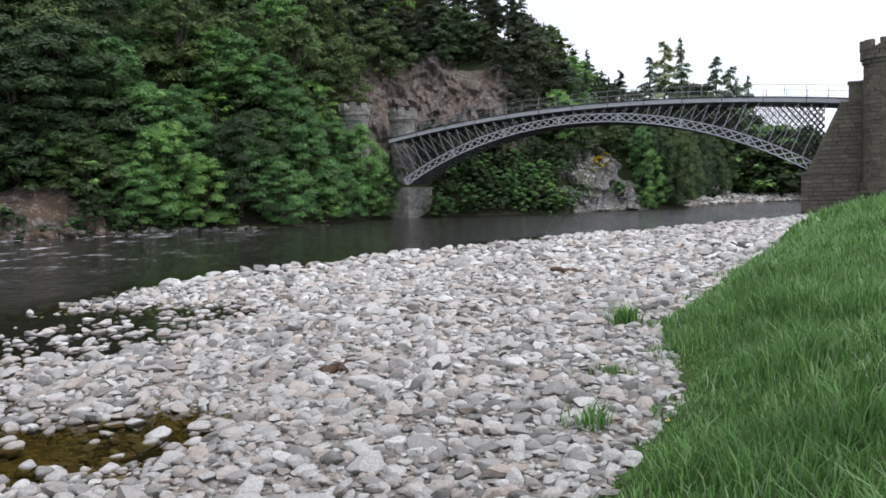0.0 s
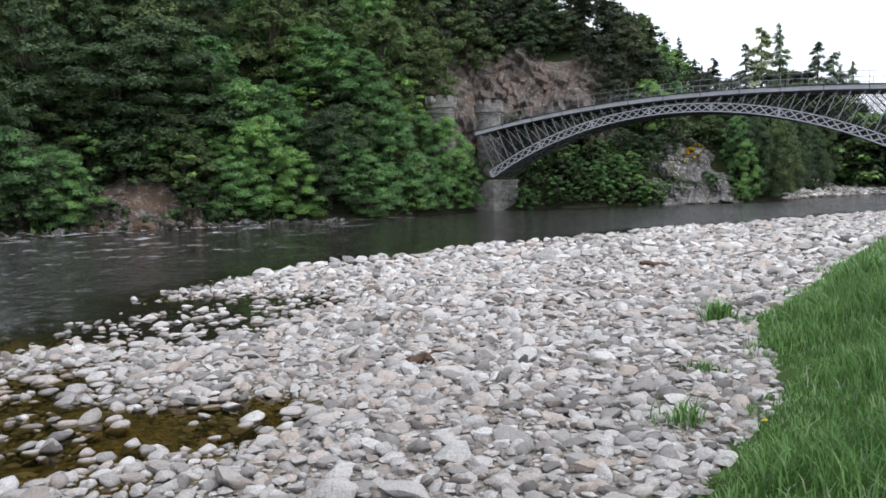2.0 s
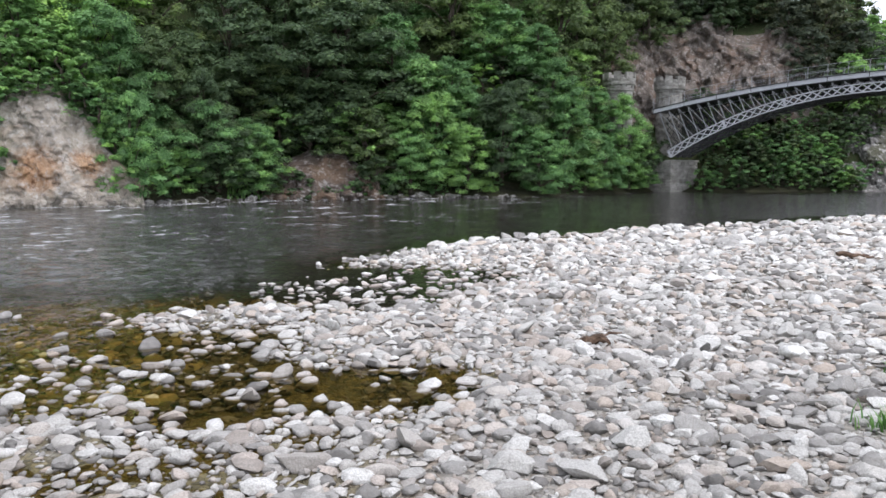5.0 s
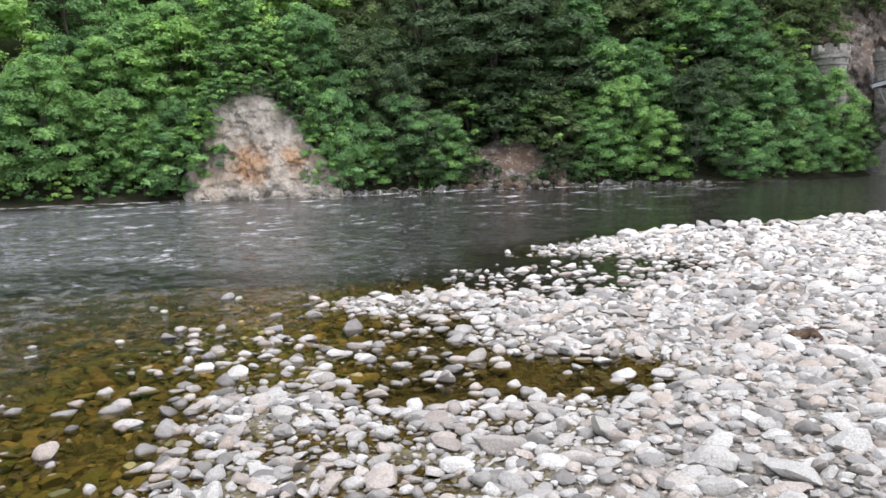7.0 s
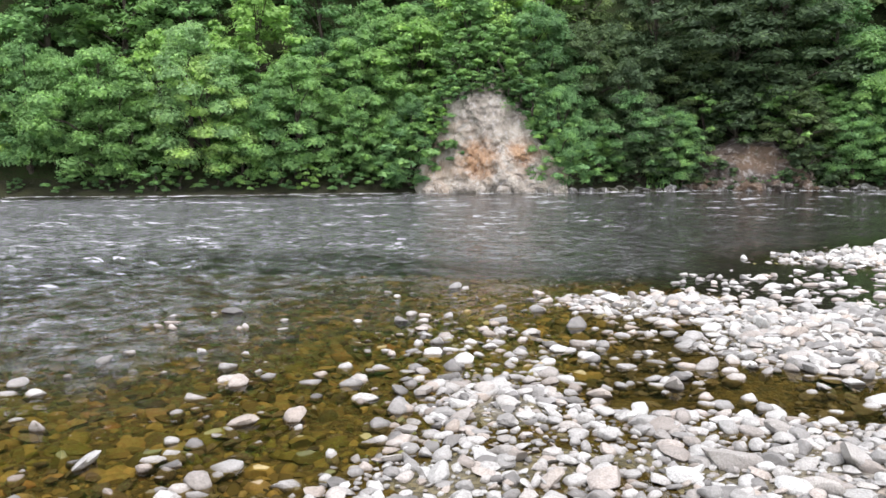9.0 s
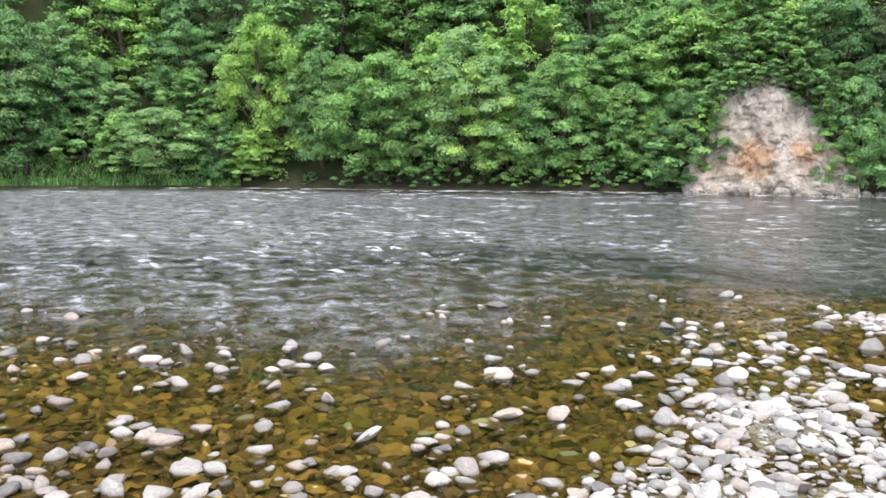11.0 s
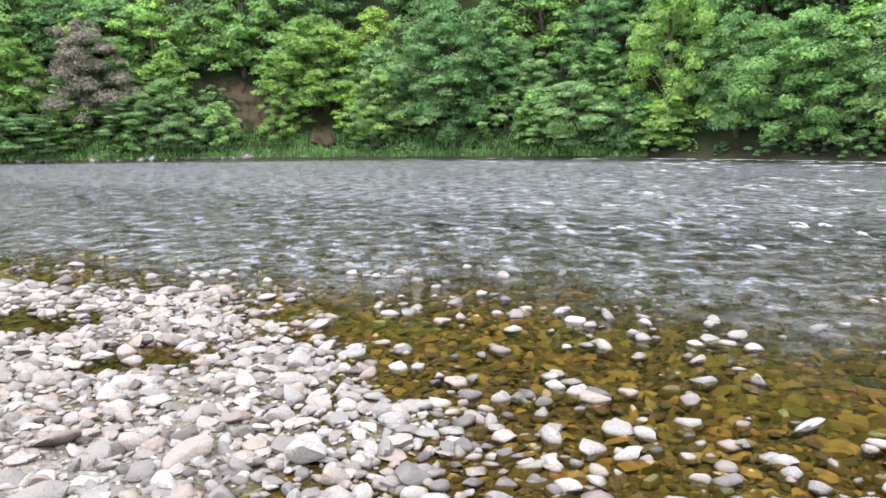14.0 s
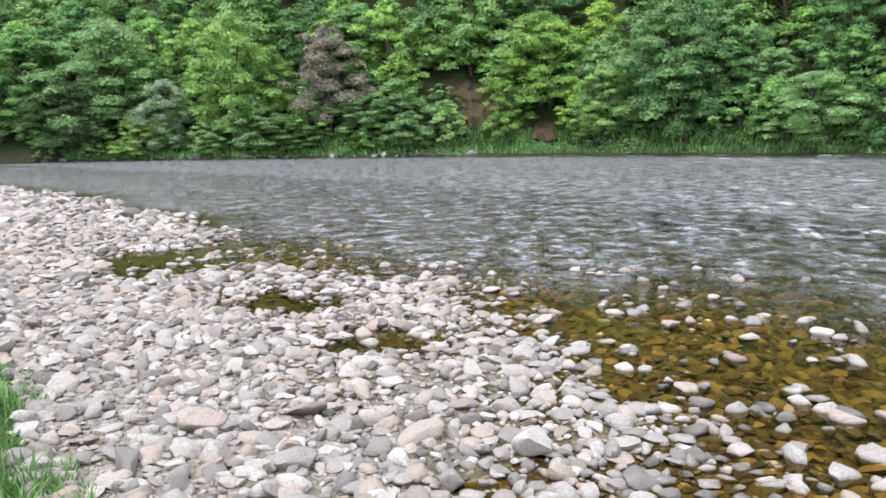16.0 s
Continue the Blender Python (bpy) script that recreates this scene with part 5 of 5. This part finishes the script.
tower(pose(-4.5, 100.9, 0), 1.55, 4.0, 13.8, M_MASONRY_PALE, "pale grey stone castellated tower below the cliff", "bridge towers")

# the squat parapet pier where the railing meets the tower
parapet = empty("parapet_pier", BRIDGE @ Matrix.Translation((47.3, -0.35, 9.9)), "small brown stone pier at the end of the railing", "pier")
bm = bmesh.new()
box(bm, (-0.45, -0.4, 0.0), (0.9, 0.5, 1.75))
part("shaft", bm, M_MASONRY, parapet)
bm = bmesh.new()
box(bm, (-0.55, -0.5, 1.75), (1.0, 0.6, 1.98))
part("cap", bm, M_MASONRY, parapet)


# ---- far trees beyond the bridge ----
for x, y, h in ((41.2, 152, 28), (44.3, 153, 31.5), (47.0, 151, 31), (49, 156, 25), (53.3, 150, 27.3), (56.4, 151, 26), (58.2, 153, 23.5), (60.2, 152, 24)):
    plant("pine_tree", PINES, x, y, (h - ground_z(x, y)) / 16, "haze", "tall grey-green pine, paled for haze, on the skyline beyond the bridge", "tree", "skyline pines", wide=1.15)
for x, y, h in ((48.6, 149, 21.0), (46.0, 150, 20.0), (42.5, 150, 19.5), (39.5, 149, 20.0)):
    plant("broadleaf_tree", HILL_TREES, x, y, (h - ground_z(x, y)) / 10, "dark", "dark green leafy tree below the skyline pines", "tree", "trees beyond the bridge", wide=0.8)
for i in range(56):
    a = -17.5 - 15 * (i % 28) / 28 + rng.uniform(-0.4, 0.4)
    r = rng.uniform(146, 154) if i < 28 else rng.uniform(158, 168)
    tall = float(np.interp(-a, [17, 20, 25.5, 33], [13.5, 12.8, 11.2, 10.8])) * rng.uniform(0.85, 1.05) / 10
    c = rng.choice(["dark", "dark", "mid", "dusk"])
    plant("broadleaf_tree", HILL_TREES, -math.sin(radians(a)) * r, math.cos(radians(a)) * r, tall, c, WORDS[c] + " leafy tree behind the far gravel bank", "tree", "trees beyond the bridge", wide=1.3)
for i in range(9):
    a = -21 - i * 1.3
    r = float(bank_radius(np.array([a]))[0]) + rng.uniform(9, 14)
    plant("bush", SHRUBS, -math.sin(radians(a)) * r, math.cos(radians(a)) * r, rng.uniform(0.9, 1.5), "gorse" if i % 3 == 1 else "mid", "bush on the far gravel bank", "bush", "bushes beyond the bridge", wide=1.6)


# ---- stones of the gravel bar ----
def stone_shapes(cuts, count, seed, planes=9):
    """Rounded, slightly flattened pebbles with worn facets: lists of corners and four-sided faces."""
    out = []
    for i in range(count):
        bm = bmesh.new()
        bmesh.ops.create_cube(bm, size=2.0)
        bmesh.ops.subdivide_edges(bm, edges=bm.edges[:], cuts=cuts, use_grid_fill=True)
        off = Vector((seed + i * 7.7, i * 3.1, seed))
        rg = random.Random(int(seed * 10) + i)
        facets = [(Vector((rg.gauss(0, 1), rg.gauss(0, 1), rg.gauss(0, 0.9))).normalized(), rg.uniform(0.46, 0.84)) for _ in range(planes)]
        for v in bm.verts:
            q = Vector([math.tan(c * 0.785398 * 0.9) / math.tan(0.785398 * 0.9) for c in v.co])
            p = q.normalized()
            p *= 1 + 0.3 * noise.noise(p * 0.9 + off) + 0.12 * noise.noise(p * 2.1 + off)
            for n, lim in facets:
                over = p.dot(n) - lim
                if over > 0:
                    p -= n * over * 0.96
            v.co = p * 1.4
        bm.verts.ensure_lookup_table()
        co = np.array([v.co[:] for v in bm.verts])
        fa = np.array([[v.index for v in f.verts] for f in bm.faces])
        bm.free()
        out.append((co, fa))
    return out


FINE, MID, COARSE = stone_shapes(5, 20, 1.0, 10), stone_shapes(2, 20, 40.0, 10), stone_shapes(1, 12, 80.0, 6)
srng = np.random.RandomState(23)


def scatter(x0, x1, y0, y1, gap):
    xs, ys = np.meshgrid(np.arange(x0, x1, gap), np.arange(y0, y1, gap))
    xs = xs + srng.uniform(-0.5, 0.5, xs.shape) * gap
    ys = ys + srng.uniform(-0.5, 0.5, ys.shape) * gap
    return xs.ravel(), ys.ravel()


def stone_frames(n, size):
    """Turns and half-axes of n flat-lying stones."""
    yaw = srng.uniform(0, 6.283, n)
    tip = srng.normal(0, 0.3, n)
    a = size * srng.uniform(0.85, 1.25, n)
    b = a * srng.uniform(0.5, 0.92, n)
    c = a * srng.uniform(0.28, 0.6, n)
    cy, sy, ct, st = np.cos(yaw), np.sin(yaw), np.cos(tip), np.sin(tip)
    z0 = np.zeros(n)
    rot = np.stack([np.stack([cy * ct, -sy, cy * st], -1), np.stack([sy * ct, cy, sy * st], -1), np.stack([-st, z0, ct], -1)], 1)
    return rot * np.stack([a, b, c], -1)[:, None, :], c


def joined_stones(name, x, y, z, size, shapes, material, label, sink=0.25):
    n = len(x)
    mats, c = stone_frames(n, size)
    verts, faces, o = [], [], 0
    kind = srng.randint(0, len(shapes), n)
    for s, (co, fa) in enumerate(shapes):
        pick = np.where(kind == s)[0]
        if not len(pick):
            continue
        v = np.einsum("nij,kj->nki", mats[pick], co) + np.stack([x[pick], y[pick], z[pick] + c[pick] * (0.8 - sink)], -1)[:, None, :]
        verts.append(v.reshape(-1, 3))
        f = fa[None] + (np.arange(len(pick)) * len(co))[:, None, None] + o
        faces.append(f.reshape(-1, fa.shape[1]))
        o += len(pick) * len(co)
    me = mesh_of(name, np.concatenate(verts), np.concatenate(faces), material, True)
    me.set_sharp_from_angle(angle=radians(50))
    ob = new(name, me)
    return tagged(ob, label, "stones", kind="stuff")


def sizes(n, base):
    """Mostly small, some large."""
    return base * np.exp(srng.normal(0, 0.62, n))


def zone(x, y):
    d, g = side_of(SHORE, x, y), side_of(GRASS, x, y)
    return d, g, height(x, y)


# the nearest stretch: large stones that can be told apart, each its own piece of the bar
bar_stones = empty("gravel_bar", pose(0, 0, 0), "bar of grey, white and pinkish rounded river stones", "gravel bar")
fine_meshes = [mesh_of("stone", co, fa, M_STONE, True) for co, fa in FINE]
x, y = scatter(-9, 2, -5, 12, 0.62)
d, g, z = zone(x, y)
ok = (d > -0.6) & (g < -0.15) & (z > -0.05) & (np.hypot(x, y) > 2.0)
keep = np.sort(srng.permutation(np.where(ok)[0])[:300])
x, y, z = x[keep], y[keep], z[keep]
big = np.clip(sizes(len(x), 0.09), 0.065, 0.16)
mats, c = stone_frames(len(x), big)
BIG_AT = np.stack([x, y, big], -1)
for i in range(len(x)):
    o = new("stone", fine_meshes[i % len(fine_meshes)])
    o.parent = bar_stones
    m = Matrix([list(r) for r in mats[i]]).to_4x4()
    m.translation = (x[i], y[i], z[i] + c[i] * 0.62)
    o.matrix_local = m


def clear_of_big(x, y):
    keep = np.ones(len(x), dtype=bool)
    for bx, by, br in BIG_AT:
        keep &= (x - bx) ** 2 + (y - by) ** 2 > (br * 0.8) ** 2
    return keep


for me in fine_meshes:
    me.set_sharp_from_angle(angle=radians(46))


# the rest of the bar, getting coarser with distance
def bar_zone(name, x0, x1, y0, y1, gap, base, shapes, test, lo=-0.3):
    x, y = scatter(x0, x1, y0, y1, gap)
    d, g, z = zone(x, y)
    thin = (d > 0.2) | (srng.rand(len(x)) < np.clip(0.9 + d * 0.3, 0.08, 1))
    thin &= srng.rand(len(x)) < np.clip(1 + (z + 0.02) * 16, 0.04, 1)
    ok = (d > lo) & (g < 0.1) & thin & test(x, y)
    x, y, z = x[ok], y[ok], z[ok]
    k = clear_of_big(x, y)
    x, y, z = x[k], y[k], z[k]
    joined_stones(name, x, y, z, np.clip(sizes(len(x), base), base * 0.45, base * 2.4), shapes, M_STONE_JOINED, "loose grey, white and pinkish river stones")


bar_zone("stones", -10, 4, -9, 9, 0.1, 0.042, MID, lambda x, y: np.hypot(x, y) < 8.5, -3.5)
bar_zone("stones", -14, 4, -14, 14, 0.106, 0.044, COARSE, lambda x, y: (np.hypot(x, y) >= 8.5) & (np.hypot(x, y) < 14), -3.5)
bar_zone("stones", -26, 9, -26, 30, 0.16, 0.059, COARSE, lambda x, y: (np.hypot(x, y) >= 14) & (np.hypot(x, y) < 26), -2.0)
bar_zone("stones", -34, 32, -44, 66, 0.3, 0.096, COARSE, lambda x, y: np.hypot(x, y) >= 26, -1.0)
# single stones that break the surface of the shallows
x, y = scatter(-15, -2, -12, 24, 0.17)
d, g, z = zone(x, y)
cluster = vnoise(x * 0.9, y * 0.9) + 0.7 * vnoise(x * 2.6, y * 2.6)
reach = np.interp(y, [-12, 8, 12, 24], [7.5, 7.0, 1.6, 0.9])
ok = ((d < -0.2) | (z < -0.01)) & (d > -reach) & (srng.rand(len(x)) < 0.95 + 0.85 * d / reach) & (cluster > np.where(d > 0, -0.12, -0.2 - 0.045 * d))
joined_stones("stones", x[ok], y[ok], np.maximum(z[ok], -0.05), np.clip(sizes(ok.sum(), 0.05), 0.033, 0.12), MID, M_STONE_JOINED, "pale stones standing out of the shallow water", 0.2)
# stones under the shallows
x, y = scatter(-18, -3.2, -12, 20, 0.15)
d, g, z = zone(x, y)
ok = (d < 0.6) & (d > -7.5) & (z > -0.45) & (z < -0.015)
joined_stones("stones", x[ok], y[ok], z[ok] - 0.012, np.clip(sizes(ok.sum(), 0.058), 0.035, np.clip(-z[ok] * 1.0 + 0.02, 0.045, 0.12)), COARSE, M_BED_STONE, "brown stones under the shallow water", 0.45)

# pale stones of the gravel bank beyond the bridge
a = srng.uniform(-31, -17.5, 2600)
r = bank_radius(a) + srng.uniform(-0.5, 13, 2600)
x, y = -np.sin(np.radians(a)) * r, np.cos(np.radians(a)) * r
joined_stones("stones", x, y, height(x, y), np.clip(sizes(2600, 0.2), 0.1, 0.5), COARSE, M_STONE_JOINED, "pale grey stones of the far gravel bank", 0.3)

# wet stones and ledges along the far waterline
a = np.concatenate([srng.uniform(13, 42, 230), srng.uniform(110, 140, 90)])
r = bank_radius(a) + srng.uniform(-0.5, 0.3, 320)
joined_stones("stones", -np.sin(np.radians(a)) * r, np.cos(np.radians(a)) * r, np.full(320, -0.02), np.clip(sizes(320, 0.2), 0.1, 0.5), COARSE, M_HEADLAND, "dark wet stones along the far waterline", 0.4)


# ---- grass ----
def grass_patch(name, x, y, length, label, lean=0.45, width=0.011):
    n = len(x)
    z = height(x, y) - 0.02
    az = srng.uniform(0, 6.283, n)
    mound = 0.85 + 1.7 * fnoise(x * 1.4, y * 1.4, 3)
    ln = length * srng.uniform(0.5, 1.25, n) * np.clip(mound, 0.5, 1.7) * (0.4 + 0.6 * smooth(-0.2, 1.3, side_of(GRASS, x, y)))
    bend = ln * lean * srng.uniform(0.2, 1.4, n)
    side = np.stack([-np.sin(az), np.cos(az), np.zeros(n)], -1) * (width * srng.uniform(0.7, 1.4, n))[:, None]
    fwd = np.stack([np.cos(az), np.sin(az), np.zeros(n)], -1)
    root = np.stack([x, y, z], -1)
    up = np.array([0, 0, 1.0])
    mid = root + up * (ln * 0.6)[:, None] + fwd * (bend * 0.3)[:, None]
    tip = root + up * (ln * 0.93)[:, None] + fwd * bend[:, None]
    v = np.stack([root - side, root + side, mid + side * 0.8, mid - side * 0.8, tip], 1).reshape(-1, 3)
    b = (np.arange(n) * 5)[:, None]
    f = np.concatenate([b + [0, 1, 2], b + [0, 2, 3], b + [3, 2, 4]])
    return tagged(new(name, mesh_of(name, v, f, M_GRASS)), label, "grass", kind="stuff")


def on_turf(x, y, far):
    g = side_of(GRASS, x, y)
    r = np.hypot(x, y)
    return (g > -0.05 + 0.7 * vnoise(x * 1.7, y * 1.7) + 0.65 * vnoise(x * 5.1, y * 5.1)) & (r < far)


def tuft_points(x0, x1, y0, y1, gap, blades, spread):
    x, y = scatter(x0, x1, y0, y1, gap)
    x, y = np.repeat(x, blades), np.repeat(y, blades)
    return x + srng.normal(0, spread, len(x)), y + srng.normal(0, spread, len(y))


x, y = tuft_points(-9, 11, -13, 16, 0.15, 13, 0.07)
ok = on_turf(x, y, 15.5)
ok &= ((np.degrees(np.arctan2(x, y)) < 45) | (side_of(GRASS, x, y) < 3) | (srng.rand(len(x)) < 0.25))
grass_patch("grass", x[ok], y[ok], 0.30, "long fresh green grass on the bank", 0.75, 0.0065)
x, y = tuft_points(4, 24, 10, 34, 0.26, 9, 0.12)
ok = on_turf(x, y, 34) & (np.hypot(x, y) > 14.8)
grass_patch("grass", x[ok], y[ok], 0.36, "long fresh green grass on the bank", 0.7, 0.014)
x, y = tuft_points(14, 46, 26, 78, 0.9, 8, 0.3)
ok = on_turf(x, y, 90) & (np.hypot(x, y) > 33)
grass_patch("grass", x[ok], y[ok], 0.45, "long fresh green grass on the bank", width=0.05)
for tx, ty, n, h in ((2.15, 10.15, 90, 0.36), (1.46, 7.93, 80, 0.42), (0.85, 5.8, 120, 0.42), (3.2, 13.6, 260, 0.6), (-5.2, -7.6, 60, 0.3), (-4.1, -5.2, 60, 0.3)):
    grass_patch("grass_tuft", tx + srng.normal(0, 0.11, n), ty + srng.normal(0, 0.09, n), h, "tuft of green grass growing among the stones", 0.7)
# rough grass along the far waterline
a = np.concatenate([srng.uniform(22, 34, 900), srng.uniform(82, 138, 21100)])
w = srng.uniform(0.1, 3.8, 22000)
r = bank_radius(a) + w
grass_patch("bank_grass", -np.sin(np.radians(a)) * r, np.cos(np.radians(a)) * r, 1.3, "rough green grass along the far waterline", width=0.06)


# ---- driftwood ----
def driftwood(x, y, turn, length, thick):
    ob = empty("driftwood", pose(x, y, ground_z(x, y) + thick * 0.55, 0, 4, turn), "weathered brown piece of driftwood lying on the stones", "driftwood")
    bm = bmesh.new()
    rg = random.Random(int(x * 10))
    pts = [Vector((length * (k / 7 - 0.5), 0.05 * rg.uniform(-1, 1), 0.04 * rg.uniform(-1, 1))) for k in range(8)]
    limb(bm, pts, [thick * v for v in (0.35, 0.6, 0.62, 0.55, 0.58, 0.5, 0.4, 0.18)], 9)
    part("log", bm, M_WOOD, ob)
    bm = bmesh.new()
    limb(bm, [pts[4], pts[4] + Vector((0.12, 0.14, 0.05)), pts[4] + Vector((0.3, 0.22, 0.04))], [thick * 0.3, thick * 0.2, thick * 0.08], 6)
    part("broken_branch", bm, M_WOOD, ob)


driftwood(-1.55, 10.85, 12, 0.5, 0.12)
driftwood(3.6, 22.6, -8, 0.9, 0.14)


# ---- a few yellow flowers in the turf ----
M_PETAL = Mat("yellow_petals")
M_PETAL.color(M_PETAL.ramp(M_PETAL.noise(M_PETAL.position(), 60.0), [(0.3, (0.65, 0.45, 0.02)), (0.7, (0.85, 0.68, 0.04))]))
for fx, fy in ((1.95, 6.9),):
    fz = ground_z(fx, fy)
    flower = empty("dandelion", pose(fx, fy, fz), "yellow dandelion in the grass", "flower", "dandelions")
    bm = bmesh.new()
    limb(bm, [Vector((0, 0, 0)), Vector((0.01, 0, 0.1)), Vector((0.015, 0.01, 0.19))], [0.004, 0.0035, 0.003], 5)
    part("stem", bm, M_GRASS, flower)
    bm = bmesh.new()
    for ring, (rad, up) in enumerate(((0.026, 0.004), (0.018, 0.012), (0.009, 0.017))):
        for k in range(12):
            t = 2 * math.pi * (k + 0.5 * ring) / 12
            c, q = Vector((0.015, 0.01, 0.19)), Vector((math.cos(t), math.sin(t), 0))
            p = q.cross(Vector((0, 0, 1))) * 0.004
            bm.faces.new([bm.verts.new(v) for v in (c - p * 0.4, c + q * rad - p + Vector((0, 0, up)), c + q * rad + p + Vector((0, 0, up)), c + p * 0.4)])
    part("flower_head", bm, M_PETAL.m, flower)
